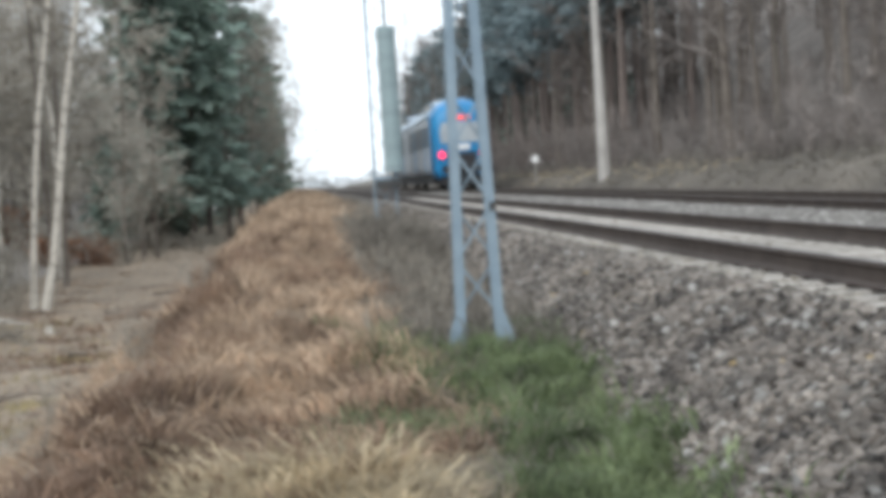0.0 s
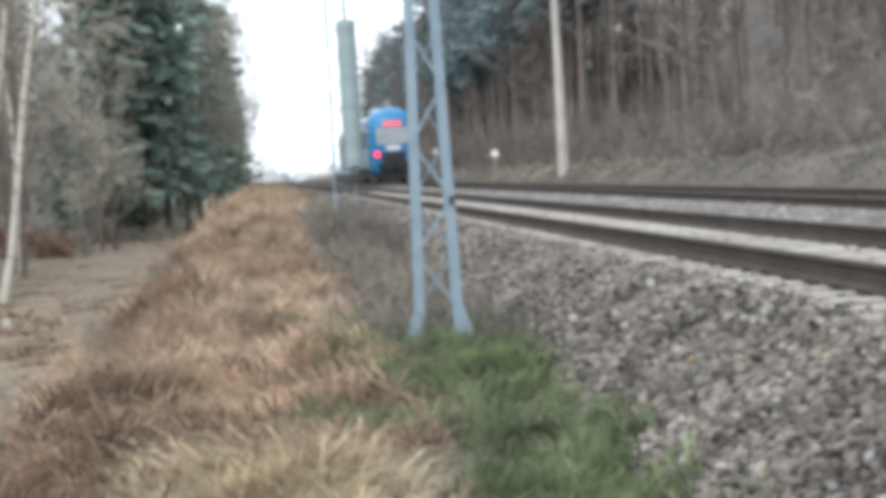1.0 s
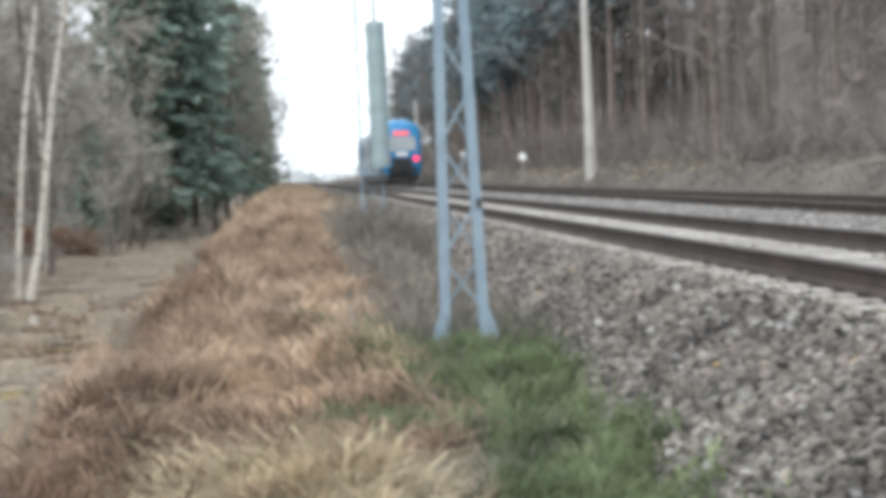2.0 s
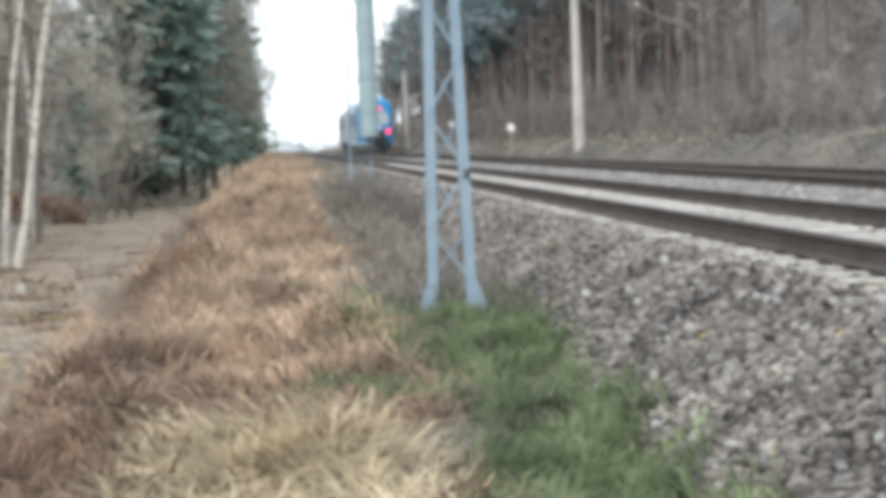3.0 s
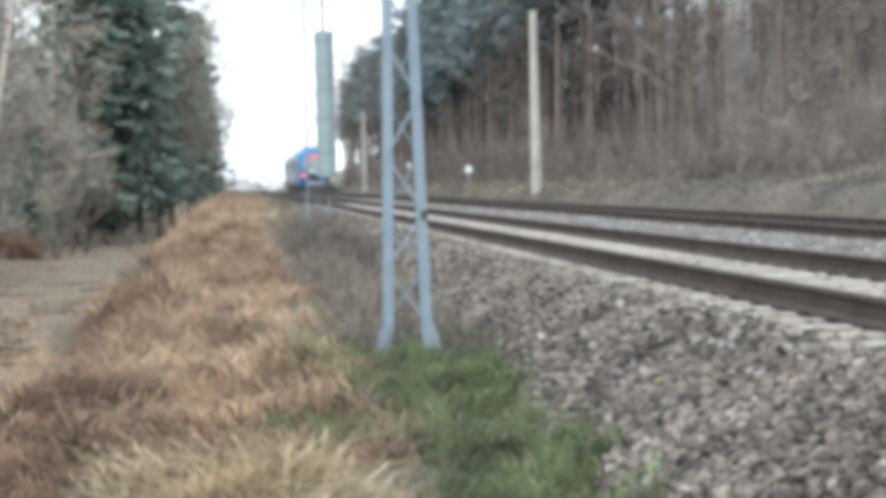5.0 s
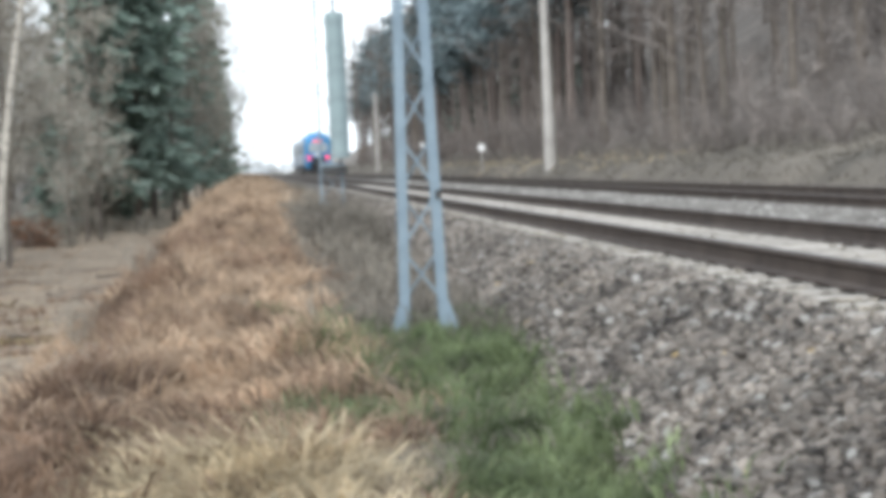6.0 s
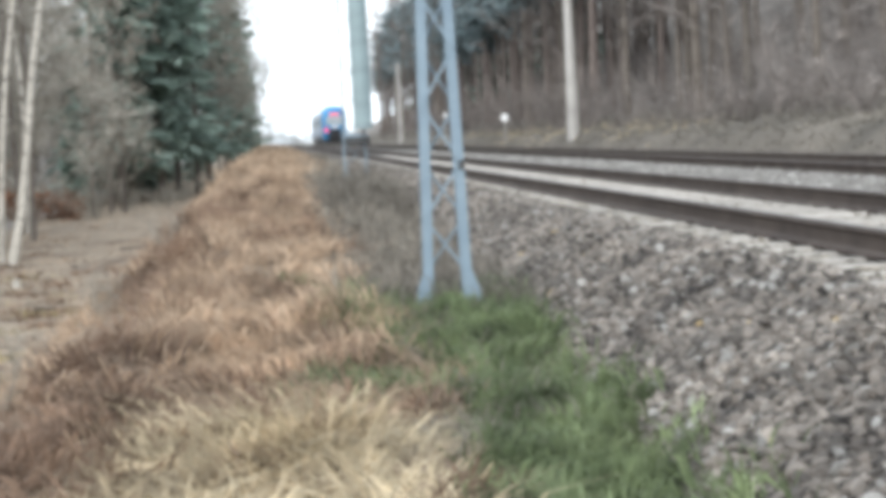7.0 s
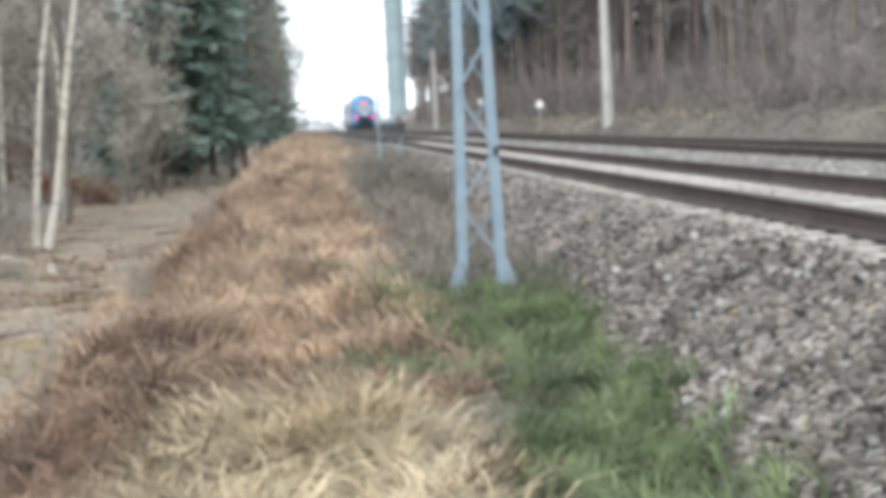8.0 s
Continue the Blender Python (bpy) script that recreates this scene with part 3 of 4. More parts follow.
def shrub(name, label, height, seed, leaf=None, count=7, leaves=0, twig=None):
    """Branches that fork from the ground, each with its twigs, and leaves where it has any."""
    rng = random.Random(seed)
    t = thing(name, label, "shrub", group="undergrowth")
    lv, lf = [], []
    for i in range(count):
        vs, fs = [], []
        a = 6.283 * (i + rng.random()) / count
        stem = wander(Vector((math.cos(a) * 0.15, math.sin(a) * 0.15, -0.1)), Vector((math.cos(a) * 0.5, math.sin(a) * 0.5, 1)).normalized(), height * rng.uniform(0.6, 1.1), 4, rng, 0.14, 0.0)
        tube(vs, fs, stem, [0.022, 0.018, 0.014, 0.01, 0.005], 3)
        for _ in range(30):
            g = rng.uniform(0.5, 4)
            q = stem[min(3, int(g))].lerp(stem[min(4, int(g) + 1)], g % 1)
            d = Vector((rng.gauss(0, 1), rng.gauss(0, 1), rng.gauss(0.4, 0.6))).normalized()
            e = q + d * height * rng.uniform(0.12, 0.32)
            tube(vs, fs, [q, e], [0.010, 0.005], 3)
            for _ in range(leaves):
                c = q.lerp(e, rng.random())
                x = Vector((rng.gauss(0, 1), rng.gauss(0, 1), rng.gauss(0, 1))).normalized() * rng.uniform(0.03, 0.07)
                y = x.orthogonal().normalized() * x.length * 0.7
                n = len(lv)
                lv += [c, c + x + y, c + x * 2, c + x - y]
                lf.append((n, n + 1, n + 2, n + 3))
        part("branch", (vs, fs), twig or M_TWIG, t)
    if leaves:
        part("foliage", (lv, lf), leaf, t)
    return t


def stand(src, u, y, size=1.0, turn=None, lean=0.0):
    """A copy of a plant on the ground at (u, y), leaning towards the railway; the first use moves the plant itself."""
    spin = random.uniform(0, 360) if turn is None else turn
    m = pose(u + bend(y), y, ground_z(u, y), 0, lean) @ pose(0, 0, 0, 0, 0, spin)
    ob = copy_thing(src, m) if src.get("placed") else src
    ob.matrix_basis = m
    ob.scale = (size, size, size)
    src["placed"] = 1
    return ob


birches = [bare_tree("birch_tree", "slender white birch trunk with bare brown twigs", h, g, M_BIRCH, s, 0.42, 0.16, 16, 0.05, 5, ln) for h, g, s, ln in ((15, 0.085, 31, 0.02), (14, 0.105, 32, -0.03), (16, 0.10, 33, 0.05))]
bares = [bare_tree("bare_tree", "leafless brown deciduous tree in the forest", h, g, M_BARK, s, 0.13, 0.26, n, 0.0, 8) for h, g, s, n in ((14, 0.11, 41, 24), (12, 0.09, 42, 26), (16, 0.13, 43, 24), (10, 0.075, 44, 26))]
spruces = [conifer("spruce_tree", "dark green spruce at the forest edge", h, g, M_BARK, M_NEEDLE, s, 0.16, 0.17, w, 0.5, 19, 0.15, 0.6) for h, g, s, w in ((19, 0.20, 51, 34), (15, 0.16, 52, 30))]
pines = [conifer("pine_tree", "tall pine with reddish bare trunk and high crown", h, g, M_PINEBARK, M_PINE, s, 0.45, 0.15, w, 0.1, 17, 0.5) for h, g, s, w in ((19, 0.17, 61, 20), (17, 0.15, 62, 18))]
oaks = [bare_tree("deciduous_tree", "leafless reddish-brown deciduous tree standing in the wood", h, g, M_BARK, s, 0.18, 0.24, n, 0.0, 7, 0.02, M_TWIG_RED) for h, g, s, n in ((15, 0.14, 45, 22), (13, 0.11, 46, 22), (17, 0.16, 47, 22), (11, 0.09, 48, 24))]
shrubs = [shrub("bare_shrub", "tangled bare brown shrub", h, s) for h, s in ((2.2, 71), (1.6, 72), (3.0, 73))]
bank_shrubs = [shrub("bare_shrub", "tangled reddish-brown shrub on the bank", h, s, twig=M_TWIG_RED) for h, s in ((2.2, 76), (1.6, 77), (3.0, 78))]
red_shrub = shrub("red_leaved_shrub", "shrub with rust-red withered leaves", 1.2, 74, M_REDLEAF, 7, 3)
green_shrub = shrub("evergreen_shrub", "green-leaved shrub under the trees", 1.8, 75, M_EVERGREEN, 7, 5)

# forest edge beside the embankment
for k, u, y, s, rz, lean in ((0, -7.1, 40.5, 1.0, 20, 6.0), (1, -6.15, 48.5, 1.05, 200, 12.5), (2, -6.6, 50, 0.9, 70, 3.5), (0, -7.8, 52, 0.95, 140, 5), (1, -8.1, 51, 0.9, 10, 2.5), (0, -8.6, 44, 1.0, 80, 4),
                             (2, -7.9, 46, 0.9, 280, 4), (1, -9.4, 55, 1.0, 190, 2), (0, -9.0, 62, 0.95, 220, 3), (2, -8.0, 68, 1.0, 310, 2), (0, -6.75, 43, 0.85, 100, 3), (1, -10.5, 52, 1.0, 30, 2), (1, -10.0, 64, 1.0, 120, 1)):
    stand(birches[k], u, y, s, rz, lean)
for k, u, y, s in ((0, -5.5, 100, 1.0), (1, -7.2, 97, 1.1), (0, -7.9, 106, 1.05), (0, -7.0, 114, 1.0), (0, -5.6, 120, 1.05), (1, -4.5, 139, 1.15), (1, -4.0, 172, 1.15), (0, -3.9, 205, 1.05), (1, -3.7, 250, 1.1), (1, -3.6, 300, 1.1)):
    stand(spruces[k], u, y, s)
for k, u, y, s in ((2, -4.3, 112, 1.0), (0, -3.9, 124, 1.05), (3, -3.7, 133, 1.3), (2, -3.5, 148, 1.1), (0, -3.3, 158, 1.1), (1, -3.2, 166, 1.2), (2, -3.1, 184, 1.1), (0, -3.1, 196, 1.2), (1, -3.1, 218, 1.3), (2, -3.0, 235, 1.1), (0, -3.0, 270, 1.2)):
    stand(bares[k], u, y, s, None, 1.2)
rnd = random.Random(9)
for i in range(85):
    y = 44 + 200 * rnd.random() ** 1.5
    u = -7.2 - 26 * rnd.random() ** 1.5
    if y > 80:
        u -= 1.5
    elif y < 62:
        u -= 3.0
    stand(bares[rnd.randrange(4)], u, y, rnd.uniform(0.8, 1.15))
for i in range(12):
    stand(oaks[rnd.randrange(4)], -15 - 12 * rnd.random(), 80 + 50 * rnd.random(), rnd.uniform(0.9, 1.2))
for i in range(44):
    y = 58 + 110 * rnd.random()
    stand(bares[rnd.randrange(4)], -7.4 - 0.035 * y - 16 * rnd.random(), y, rnd.uniform(0.8, 1.1))
for u, y, s in ((-6.1, 84, 0.75), (-6.9, 88, 0.8), (-7.0, 80, 0.9), (-6.6, 83, 0.7)):
    stand(bares[(1, 3)[int(y) % 2]], u, y, s)
for u, y, s in ((-8.0, 83, 0.30), (-7.2, 101, 0.34), (-8.4, 104, 0.3), (-6.3, 106, 0.26), (-9.3, 108, 0.36), (-7.6, 118, 0.34), (-6.6, 126, 0.3), (-5.4, 131, 0.24), (-8.9, 122, 0.4), (-5.2, 150, 0.3), (-10.2, 112, 0.4)):
    stand(spruces[1], u, y, s)
for i in range(18):
    stand(oaks[rnd.randrange(4)], -6.4 - 5 * rnd.random(), 102 + 40 * rnd.random(), rnd.uniform(0.4, 0.6))
for u, y, s in ((-5.45, 38.2, 0.28), (-5.0, 36.6, 0.25), (-5.9, 39.0, 0.3)):
    stand(shrubs[1], u, y, s)
for i in range(60):
    y = 38 + 110 * rnd.random() ** 1.3
    stand(shrubs[rnd.randrange(3)], -6.8 - 12 * rnd.random() ** 1.3, y, rnd.uniform(0.6, 1.2))
for u, y, s in ((-4.6, 88, 0.5), (-5.3, 92, 0.6), (-4.4, 96, 0.5), (-6.2, 86, 0.7), (-5.0, 104, 0.7), (-3.9, 108, 0.5), (-4.2, 116, 0.6), (-6.8, 78, 0.7), (-3.4, 128, 0.5), (-3.3, 142, 0.5)):
    stand(shrubs[rnd.randrange(3)], u, y, s)
for u, y, s in ((-9.4, 78, 1.5), (-7.7, 79, 1.1), (-8.5, 81, 1.3), (-12.6, 90, 1.9), (-10.4, 66, 1.3)):
    stand(red_shrub, u, y, s)
for u, y, s in ((-8.9, 44.5, 0.9), (-9.8, 60, 1.2)):
    stand(green_shrub, u, y, s)

for u, y, s in ((0.9, 20, 0.3), (1.3, 23, 0.34), (0.7, 27, 0.36), (1.2, 29, 0.3), (0.9, 36, 0.4), (1.4, 40, 0.36), (0.8, 46, 0.4), (1.3, 52, 0.4), (-1.8, 13, 0.26), (-2.0, 16, 0.3), (-1.6, 18.5, 0.28), (-1.9, 22, 0.3), (-1.5, 26, 0.3)):
    stand(shrubs[rnd.randrange(2)], u, y, s * 0.8)

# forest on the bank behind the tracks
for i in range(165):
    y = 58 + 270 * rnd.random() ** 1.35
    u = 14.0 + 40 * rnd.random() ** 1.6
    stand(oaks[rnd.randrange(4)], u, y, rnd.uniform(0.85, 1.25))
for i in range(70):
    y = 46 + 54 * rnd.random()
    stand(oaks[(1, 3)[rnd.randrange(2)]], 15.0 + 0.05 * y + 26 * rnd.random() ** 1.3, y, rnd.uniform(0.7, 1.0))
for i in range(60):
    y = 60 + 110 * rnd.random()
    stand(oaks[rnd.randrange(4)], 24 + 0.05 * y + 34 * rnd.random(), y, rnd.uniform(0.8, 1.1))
for i in range(24):
    y = 120 + 150 * rnd.random()
    stand(pines[rnd.randrange(2)], 17.5 + 14 * rnd.random() ** 1.3, y, rnd.uniform(0.85, 1.05))
for i in range(30):
    stand(pines[i % 2], 15.6 + 1.6 * rnd.random(), 142 + 5.5 * i, rnd.uniform(0.72, 0.84))
for i in range(8):
    y = 70 + 60 * rnd.random()
    stand(pines[rnd.randrange(2)], 26.0 + 20 * rnd.random(), y, rnd.uniform(0.85, 1.1))
for i in range(14):
    stand(pines[i % 2], 14.6 + 4 * rnd.random(), 100 + 28 * rnd.random(), rnd.uniform(0.85, 1.0))
for i in range(26):
    stand(pines[i % 2], 15.4 + 11 * rnd.random(), 128 + 40 * rnd.random(), rnd.uniform(0.85, 1.0))
for i in range(12):
    stand(spruces[rnd.randrange(2)], 16.0 + 9 * rnd.random(), 150 + 140 * rnd.random(), rnd.uniform(0.75, 0.95))
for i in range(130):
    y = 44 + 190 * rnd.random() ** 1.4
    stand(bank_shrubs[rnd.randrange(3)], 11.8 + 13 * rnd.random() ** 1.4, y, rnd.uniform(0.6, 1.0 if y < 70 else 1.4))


def far_woods():
    """A pale line of woods where the railway meets the sky, the haze painted into its colour."""
    rng = random.Random(88)
    vs, fs = [], []
    for i in range(260):
        x, y, h = rng.uniform(-260, 330), rng.uniform(900, 1500), rng.uniform(2.5, 8)
        for _ in range(5):
            cx, cz, w = x + rng.gauss(0, 2.5), h * rng.uniform(0.4, 1), rng.uniform(1.5, 3.5)
            n = len(vs)
            vs += [(cx - w, y, -1), (cx + w, y + rng.uniform(-3, 3), -1), (cx + w * 0.5, y, cz), (cx, y + rng.uniform(-2, 2), cz + 1.5), (cx - w * 0.6, y, cz * 0.9)]
            fs.append((n, n + 1, n + 2, n + 3, n + 4))
    tagged(new("far_woods", mesh_of("far_woods", vs, fs, M_HAZE)), "woods on the horizon with haze put into their pale colour", "woods", kind="stuff")


far_woods()


# ---- masts and poles ----
def channel(bm, a, b, w, d, side, t=0.012):
    """A rolled channel from a to b, its back towards side, as one piece."""
    o, i = -side * w, -side * t
    ring = [(0, -d / 2), (o, -d / 2), (o, -d / 2 + t), (i, -d / 2 + t), (i, d / 2 - t), (o, d / 2 - t), (o, d / 2), (0, d / 2)]
    lower = [bm.verts.new((a[0] + x, a[1] + y, a[2])) for x, y in ring]
    upper = [bm.verts.new((b[0] + x, b[1] + y, b[2])) for x, y in ring]
    for k in range(8):
        bm.faces.new((lower[k], lower[(k + 1) % 8], upper[(k + 1) % 8], upper[k]))
    bm.faces.new(lower)
    bm.faces.new(upper)
    bmesh.ops.recalc_face_normals(bm, faces=bm.faces)


def lattice_mast(u, y, base_z, height, half0, half1, leg_w, leg_d, label, lace=0.026):
    mast = thing("lattice_mast", label, "railway mast", pose(u + bend(y), y, base_z), "catenary masts")
    half = lambda z: half0 + (half1 - half0) * z / height
    for s in (-1, 1):
        bm = bmesh.new()
        channel(bm, (s * half0, 0, 0), (s * half1, 0, height), leg_w, leg_d, s)
        part("leg", bm, M_MAST, mast)
    n, step = 0, 0.42
    z = 0.22
    while z + step < height - 0.1:
        for face in (-1, 1):
            s = 1 if (n + (face > 0)) % 2 else -1
            bm = bmesh.new()
            o = face * (leg_d / 2 + 0.004)
            bar(bm, (-s * (half(z) - leg_w * 0.3), o, z), (s * (half(z + step) - leg_w * 0.3), o, z + step), lace, 0.008)
            part("brace", bm, M_MAST, mast)
        n += 1
        z += step
    for s in (-1, 1):
        bm = bmesh.new()
        vs = [bm.verts.new(p) for p in ((s * (half0 - leg_w), -leg_d / 2 - 0.012, 0.02), (s * (half0 + 0.062), -leg_d / 2 - 0.012, 0.02), (s * (half0 + 0.05), -leg_d / 2 - 0.012, 0.10), (s * (half0 - 0.0), -leg_d / 2 - 0.012, 0.24), (s * (half0 - leg_w), -leg_d / 2 - 0.012, 0.24))]
        f = bm.faces.new(vs)
        ext = bmesh.ops.extrude_face_region(bm, geom=[f])
        bmesh.ops.translate(bm, verts=[v for v in ext["geom"] if isinstance(v, bmesh.types.BMVert)], vec=(0, 0.01, 0))
        bmesh.ops.recalc_face_normals(bm, faces=bm.faces)
        part("gusset", bm, M_MAST, mast, "flared blue-grey foot plate")
    part("foot", boxes((-half0 - 0.16, half0 + 0.16, -0.22, 0.22, -0.6, -0.06), bevel=0.02), M_CONCRETE, mast, "concrete mast footing")
    return mast


near_mast = lattice_mast(1.165, 16.0, 0.33, 5.6, 0.185, 0.065, 0.075, 0.12, "blue-grey painted steel lattice mast standing in grass", 0.019)
part("bracket", boxes((0.12, 0.165, -0.082, -0.064, 1.0, 1.07), bevel=0.006), M_DARKIRON, near_mast, "small dark iron clamp")
far_mast = lattice_mast(1.115, 33.6, 0.50, 7.2, 0.19, 0.13, 0.034, 0.10, "blue-grey steel lattice mast carrying tension weights", 0.014)


def weight_stack(u, y):
    """Tension weights on their rod, in front of the mast."""
    t = thing("tension_weights", "tall stack of teal-grey tension weights hung on mast", "tension weight", pose(u + bend(y), y, 0))
    n, z0, z1 = 21, 1.74, 3.99
    bm = bmesh.new()
    rod(bm, (0, 0, z0), (0, 0, (z1 - z0) / n + z0 - 0.004), 0.15, seg=14)
    first = None
    for i in range(n):
        if first is None:
            first = part("weight", bm, M_WEIGHT, t)
        else:
            o = new("weight", first.data)
            o.parent = t
            o.location = (random.uniform(-0.002, 0.002), 0, i * (z1 - z0) / n)
    bm = bmesh.new()
    rod(bm, (0, 0, 1.55), (0, 0, 7.4), 0.016, seg=8)
    part("rod", bm, M_DARKIRON, t, "dark hanging rod")
    part("clamp", boxes((-0.30, 0.10, -0.05, 0.05, 1.50, 1.62), bevel=0.01), M_DARKIRON, t, "dark iron guide clamp")
    bm = bmesh.new()
    rod(bm, (-0.30, 0.06, 1.5), (-0.30, 0.06, 7.4), 0.018, seg=8)
    part("guide", bm, M_MAST, t, "thin grey guide rod")
    for z in (1.62, 4.6):
        part("arm", boxes((-0.32, 0.06, 0.02, 0.30, z, z + 0.05)), M_MAST, t, "grey steel bracket arm")
    return t


weight_stack(1.255, 33.28)


def concrete_pole(u, y, base, height, w0, w1):
    t = thing("concrete_pole", "tall tapered pale concrete catenary pole on the bank", "railway pole", pose(u + bend(y), y, base), "concrete poles")
    bm = bmesh.new()
    rod(bm, (0, 0, -0.6), (0, 0, height), w0 / 2 * 1.08, w1 / 2 * 1.08, 8)
    part("shaft", bm, M_CONCRETE, t)
    part("rib", boxes((-0.035, 0.035, -w0 / 2 - 0.01, -w1 / 2, -0.4, height * 0.98)), M_CONCRETE, t)
    part("cap", boxes((-w1 * 0.55, w1 * 0.55, -w1 * 0.55, w1 * 0.55, height, height + 0.05), bevel=0.01), M_CONCRETE, t)
    return t


concrete_pole(10.7, 78.0, 1.0, 6.75, 0.44, 0.25)
concrete_pole(10.5, 178.0, 1.0, 6.6, 0.44, 0.25)


def marker(u, y, z, s):
    t = thing("track_marker", "small white trackside marker board on a post", "railway sign", pose(u + bend(y), y, z), "trackside markers")
    bm = bmesh.new()
    vs = [bm.verts.new(p) for p in ((-s, 0, -s), (s, 0, -s), (s, 0, s * 0.4), (0, 0, s * 1.2), (-s, 0, s * 0.4))]
    f = bm.faces.new(vs)
    ext = bmesh.ops.extrude_face_region(bm, geom=[f])
    bmesh.ops.translate(bm, verts=[v for v in ext["geom"] if isinstance(v, bmesh.types.BMVert)], vec=(0, 0.04, 0))
    bmesh.ops.recalc_face_normals(bm, faces=bm.faces)
    part("board", bm, M_WHITE, t)
    bm = bmesh.new()
    rod(bm, (0, 0.07, ground_z(u, y) - z - 0.3), (0, 0.07, s * 0.5), 0.03)
    part("post", bm, M_CONCRETE, t)


marker(10.46, 99.0, 2.21, 0.16)
marker(10.3, 131.0, 2.75, 0.13)


def fallen_log(u, y, length, rz, r):
    rng = random.Random(3)
    vs, fs = [], []
    pts = wander(Vector((0, 0, r * 0.7)), Vector((1, 0, 0.02)), length, 6, rng, 0.05)
    tube(vs, fs, pts, [r, r, r * 0.95, r * 0.9, r * 0.85, r * 0.8, r * 0.7], 8)
    ob = new("fallen_log", mesh_of("fallen_log", vs, fs, M_LOG, True))
    ob.matrix_basis = pose(u + bend(y), y, ground_z(u, y), 0, 0, rz)
    tagged(ob, "pale bleached fallen log on the forest floor", "log")


fallen_log(-6.65, 45.0, 2.1, -64, 0.075)


def stump(u, y):
    bm = bmesh.new()
    rod(bm, (0, 0, -0.1), (0, 0, 0.13), 0.09, 0.075, 9)
    for v in bm.verts:
        v.co += Vector((random.gauss(0, 0.008), random.gauss(0, 0.008), random.gauss(0, 0.02)))
    me = bpy.data.meshes.new("tree_stump")
    bm.to_mesh(me)
    bm.free()
    me.materials.append(M_LOG)
    ob = new("tree_stump", me)
    ob.matrix_basis = pose(u + bend(y), y, ground_z(u, y))
    tagged(ob, "small pale sawn tree stump on the forest floor", "stump")


stump(-5.07, 40.3)


def fallen_branch(u, y, length, rz, seed):
    rng = random.Random(seed)
    vs, fs = [], []
    pts = wander(Vector((0, 0, 0.05)), Vector((1, 0, 0.03)), length, 5, rng, 0.12)
    tube(vs, fs, pts, [0.03, 0.027, 0.022, 0.018, 0.013, 0.006], 5)
    for k in (1, 2, 3):
        d = Vector((0.6, rng.choice((-1, 1)) * rng.uniform(0.4, 0.9), rng.uniform(0.05, 0.4))).normalized()
        tube(vs, fs, wander(pts[k], d, length * 0.4, 3, rng, 0.15), [0.014, 0.011, 0.008, 0.004], 4)
    ob = new("fallen_branch", mesh_of("fallen_branch", vs, fs, M_BARK, True))
    ob.matrix_basis = pose(u + bend(y), y, ground_z(u, y), 0, 0, rz)
    tagged(ob, "fallen brown branch on the leafy forest floor", "branch", "fallen branches")


for u, y, length, rz in ((-4.2, 26, 1.2, 40), (-5.0, 31, 1.6, 150), (-3.9, 33, 1.0, 80), (-6.2, 36, 1.5, 10), (-5.5, 39, 1.3, 120), (-4.6, 46, 1.8, 60), (-7.4, 37, 1.4, 200), (-4.0, 52, 1.5, 20), (-5.8, 30, 1.1, 95), (-3.6, 22, 0.9, 170)):
    fallen_branch(u, y, length, rz, int(y))


# ---- the train ----
def loft(rings, cap0=True, cap1=True):
    """Joins rings of equal length into a shell."""
    n = len(rings[0])
    vs = [p for r in rings for p in r]
    fs = [(j * n + i, j * n + (i + 1) % n, (j + 1) * n + (i + 1) % n, (j + 1) * n + i) for j in range(len(rings) - 1) for i in range(n)]
    if cap0:
        fs.append(tuple(reversed(range(n))))
    if cap1:
        fs.append(tuple((len(rings) - 1) * n + i for i in range(n)))
    return vs, fs


def section(y, w, z0, z1, arch):
    """A car's outline at y: flat sides, rounded shoulders and a low arched roof."""
    pts = [(-w * 0.94, y, z0), (w * 0.94, y, z0), (w, y, z0 + 0.35), (w, y, z1 - arch)]
    pts += [(w * math.cos(a), y, z1 - arch + arch * math.sin(a)) for a in (0.35, 0.75, 1.15, 1.57, 1.99, 2.39, 2.79)]
    pts += [(-w, y, z1 - arch), (-w, y, z0 + 0.35)]
    return pts


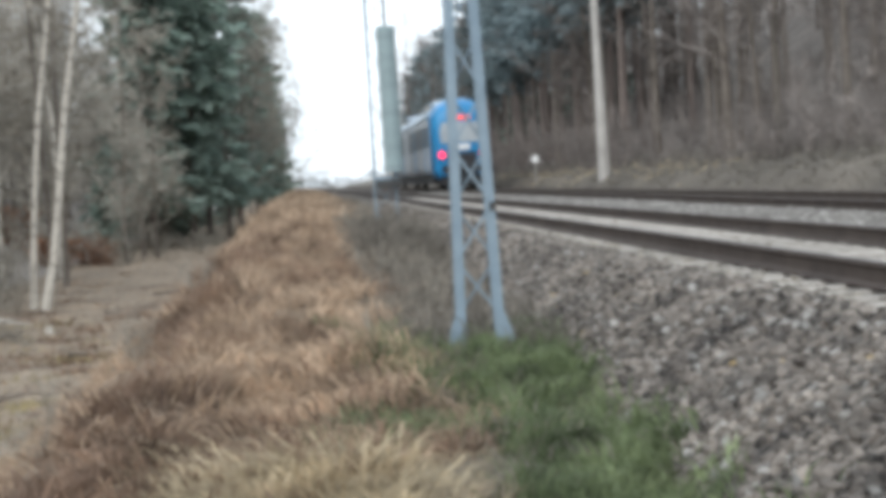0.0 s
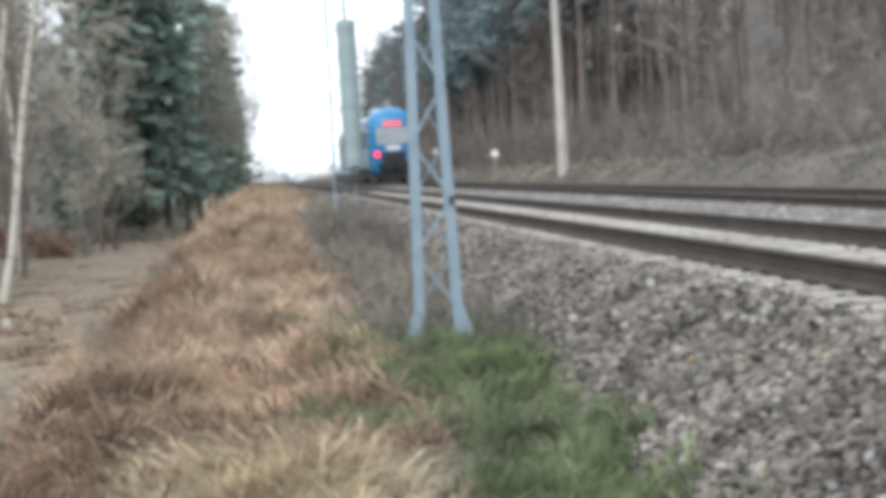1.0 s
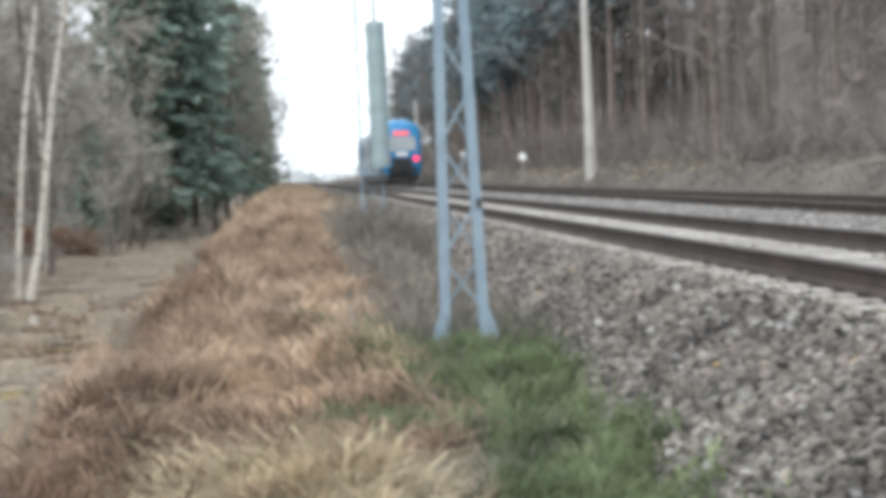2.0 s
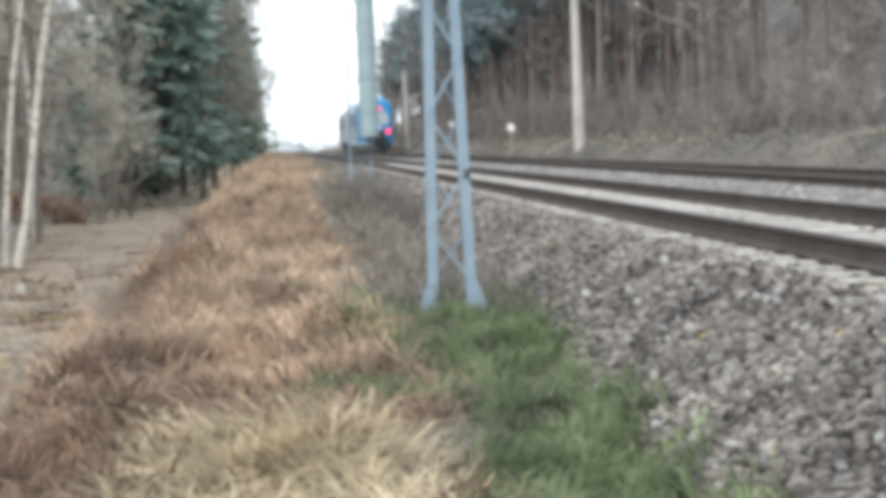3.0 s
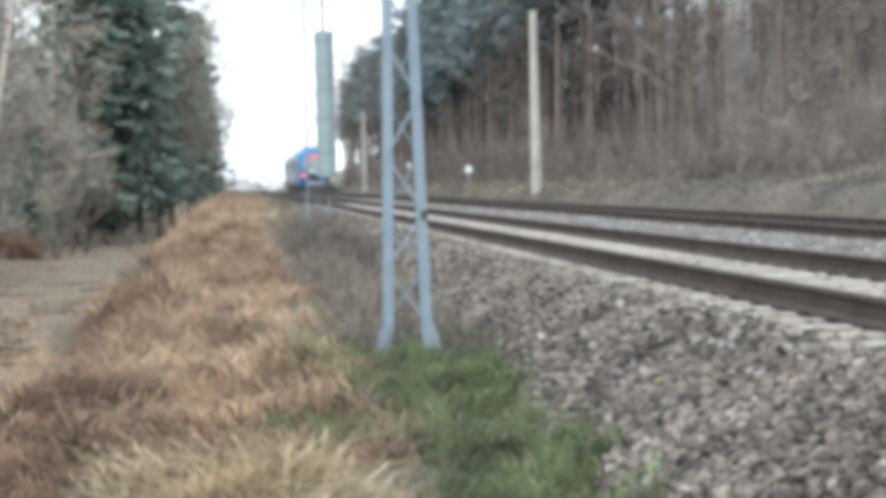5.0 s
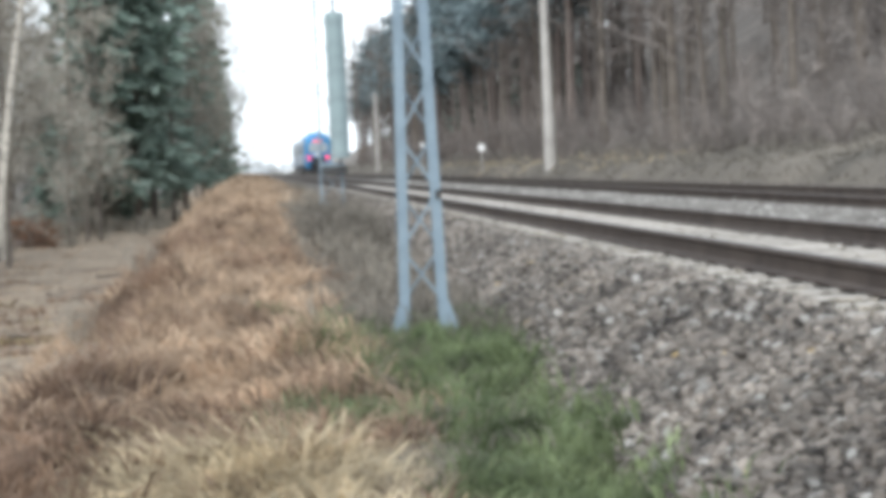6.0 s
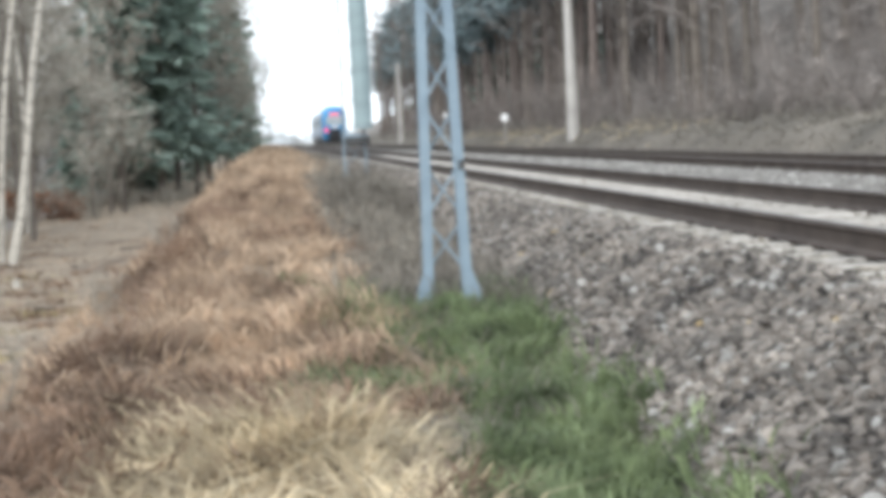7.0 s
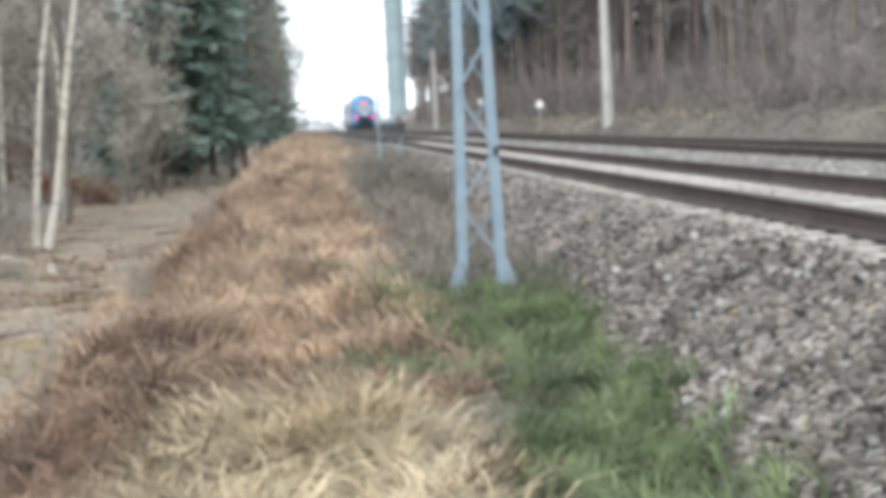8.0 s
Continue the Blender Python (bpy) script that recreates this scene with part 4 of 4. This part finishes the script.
def build_train():
    t = thing("regional_train", "blue and silver regional train with red tail lamps", "train")
    W, TOP, FLOOR, ARCH = 1.42, 4.62, 0.82, 1.0
    for k in range(2):
        y0, y1 = 0.0 + 25.6 * k, 25.0 + 25.6 * k
        start = y0 + (3.2 if k == 0 else 0.0)
        car = part("carriage", loft([section(y, W, FLOOR, TOP - 0.25, ARCH - 0.2) for y in (start, y1)]), M_SILVER, t, "silver-grey carriage shell", True)
        part("roof", loft([[(x, y, z + 0.02) for x, y, z in section(y, W * 0.985, TOP - 1.1, TOP - 0.14, ARCH - 0.12)] for y in (start + 0.02, y1 - 0.02)]), M_ROOF, car, "pale grey-blue roof", True)
        for s in (-1, 1):
            for i in range(6):
                a = y0 + 4.2 + 3.4 * i
                part("window", boxes((s * W - 0.015, s * W + 0.015, a, a + 2.7, 2.2, 3.3), bevel=0.012), M_GLASS, car, "dark tinted side window")
            for a in (y0 + 6.95, y0 + 17.15):
                part("door", boxes((s * W - 0.02, s * W + 0.022, a, a + 0.62, 0.95, 3.3), bevel=0.015), M_BLUE, car, "blue passenger door")
        part("skirt", boxes((-W * 0.9, W * 0.9, start - 1.5 if k == 0 else start, y1, 0.28, 0.84), bevel=0.05), M_UNDER, car, "black underframe skirt")
        part("roof_unit", boxes((-0.8, 0.8, y0 + 8, y0 + 12, TOP - 0.15, TOP + 0.12), bevel=0.08), M_ROOF, car, "roof equipment box")
        for c in (y0 + 4.0, y1 - 4.0):
            bogie = part("bogie", boxes((-1.15, -0.95, c - 1.5, c + 1.5, 0.25, 0.55), (0.95, 1.15, c - 1.5, c + 1.5, 0.25, 0.55), (-0.95, 0.95, c - 0.2, c + 0.2, 0.30, 0.5), bevel=0.03), M_UNDER, t, "black bogie frame")
            for o in (-1.1, 1.1):
                bm = bmesh.new()
                for s in (-1, 1):
                    rod(bm, (s * 0.70, c + o, 0.43), (s * 0.82, c + o, 0.43), 0.43, seg=18)
                rod(bm, (-0.75, c + o, 0.43), (0.75, c + o, 0.43), 0.08)
                part("wheelset", bm, M_UNDER, bogie)
    part("gangway", boxes((-0.7, 0.7, 24.9, 25.7, 0.9, 3.6), bevel=0.05), M_UNDER, t, "dark rubber gangway between carriages")
    cab = part("cab", loft([section(0.10, 1.16, 0.74, 3.95, 0.6), section(0.16, 1.30, 0.64, 4.15, 0.70), section(0.55, 1.39, 0.60, 4.42, 0.85), section(1.4, W, 0.60, TOP - 0.04, ARCH - 0.05), section(3.3, W + 0.006, 0.60, TOP - 0.02, ARCH - 0.05)]), M_BLUE, t, "blue rounded cab end", True)
    part("windscreen", loft([[(-1.0, 0.06, 2.32), (1.0, 0.06, 2.32), (1.06, 0.06, 2.8), (0.95, 0.09, 3.33), (-0.95, 0.09, 3.33), (-1.06, 0.06, 2.8)], [(-1.0, 0.4, 2.32), (1.0, 0.4, 2.32), (1.06, 0.4, 2.8), (0.95, 0.5, 3.33), (-0.95, 0.5, 3.33), (-1.06, 0.4, 2.8)]]), M_SCREEN, cab, "windscreen with pale sky reflection put into its colour")
    part("display", boxes((-0.55, 0.55, 0.055, 0.4, 3.46, 3.66), bevel=0.02), M_LED, cab, "glowing red destination display")
    part("nose", boxes((-0.80, 0.80, 0.03, 0.4, 0.60, 1.90), bevel=0.08), M_UNDER, cab, "black lower nose panel")
    part("plate", boxes((-0.42, 0.42, 0.005, 0.3, 1.95, 2.22), bevel=0.02), M_WHITE, cab, "pale plate below the windscreen")
    for s in (-1, 1):
        bm = bmesh.new()
        rod(bm, (s * 1.0, 0.0, 1.74), (s * 1.0, 0.25, 1.74), 0.155, seg=20)
        lamp = part("tail_lamp", bm, M_TAIL, cab, "glowing red tail lamp")
        bm = bmesh.new()
        rod(bm, (s * 1.0, 0.02, 1.74), (s * 1.0, 0.3, 1.74), 0.20, seg=20)
        part("bezel", bm, M_UNDER, lamp, "black lamp surround")
        bm = bmesh.new()
        rod(bm, (s * 0.86, -0.32, 1.0), (s * 0.86, -0.26, 1.0), 0.2, seg=16)
        rod(bm, (s * 0.86, -0.26, 1.0), (s * 0.86, 0.3, 1.0), 0.08, seg=10)
        part("buffer", bm, M_UNDER, cab, "black buffer")
    part("coupler", boxes((-0.18, 0.18, -0.35, 0.4, 0.85, 1.15), bevel=0.05), M_UNDER, cab, "black coupler head")
    part("apron", boxes((-1.15, 1.15, 0.15, 1.2, 0.18, 0.70), bevel=0.06), M_UNDER, cab, "black track-clearing apron")
    return t


train = build_train()

# ---- loose stones of the trackbed ----
rng_near = random.Random(17)
stone_meshes = [mesh_of("stone", (v * 0.036).tolist(), f.tolist(), M_STONE) for v, f in SHAPES]
for i in range(300):
    u, y = rng_near.uniform(1.8, 2.6), 7.6 + 3.6 * rng_near.random()
    o = new("stone", stone_meshes[rng_near.randrange(10)])
    o.parent = ballast
    o.matrix_basis = pose(u + bend(y), y, bed_z(u) + 0.012, rng_near.gauss(0, 22), rng_near.gauss(0, 22), rng_near.uniform(0, 360))
    k = rng_near.uniform(0.7, 1.7)
    o.scale = (k, k, k)
scatter_stones("stones", 2500, 1.70, 2.72, -6, 5.5, 0.036, 6, M_STONE, "grey crushed stones on the ballast slope")
scatter_stones("pale_stones", 3500, 2.6, 5.6, -6, 7.5, 0.036, 7, M_STONE_TOP, "pale crushed stones between the sleepers", 1.0, 0.02, on_sleeper)
scatter_stones("stones", 17000, 1.62, 2.90, 4.8, 34, 0.032, 1, M_STONE, "grey crushed stones on the ballast slope", 1.5)
# Stone shapes stand in here for small ochre fallen leaves.
scatter_stones("ochre_leaf_flecks", 16, 1.75, 2.6, 6, 22, 0.034, 10, M_OCHRE, "ochre stone shapes standing in for fallen leaves on the ballast slope")
scatter_stones("pale_stones", 700, 1.66, 2.7, 5, 30, 0.034, 8, M_STONE_TOP, "pale stones lying on the ballast slope", 1.4)
scatter_stones("stones", 6000, 1.66, 2.90, 30, 90, 0.05, 2, M_STONE, "grey crushed stones on the ballast slope", 1.3)
scatter_stones("dusty_stones", 5000, 2.72, 3.25, 5, 60, 0.032, 9, M_STONE_DUST, "dusty beige stones along the sleeper ends", 1.4, 0.01, on_sleeper)
scatter_stones("dusty_stones", 8000, 3.2, 5.3, 7, 60, 0.034, 3, M_STONE_DUST, "pale crushed stones between the sleepers", 1.4, 0.02, on_sleeper)
scatter_stones("pale_stones", 14000, 5.2, 9.2, 18, 110, 0.033, 4, M_STONE_TOP, "pale crushed stones between the tracks", 1.3, 0.02, on_sleeper)


def motions():
    rows = []
    for i in range(17):
        s = 0.5 * i
        y = 107 + 22.8 * s - 0.27 * s * s
        rows.append((s, pose(FAR + bend(y), y, FAR_TOP, 0, 0, math.degrees(y / RADIUS))))
    walk(train, rows)


motions()
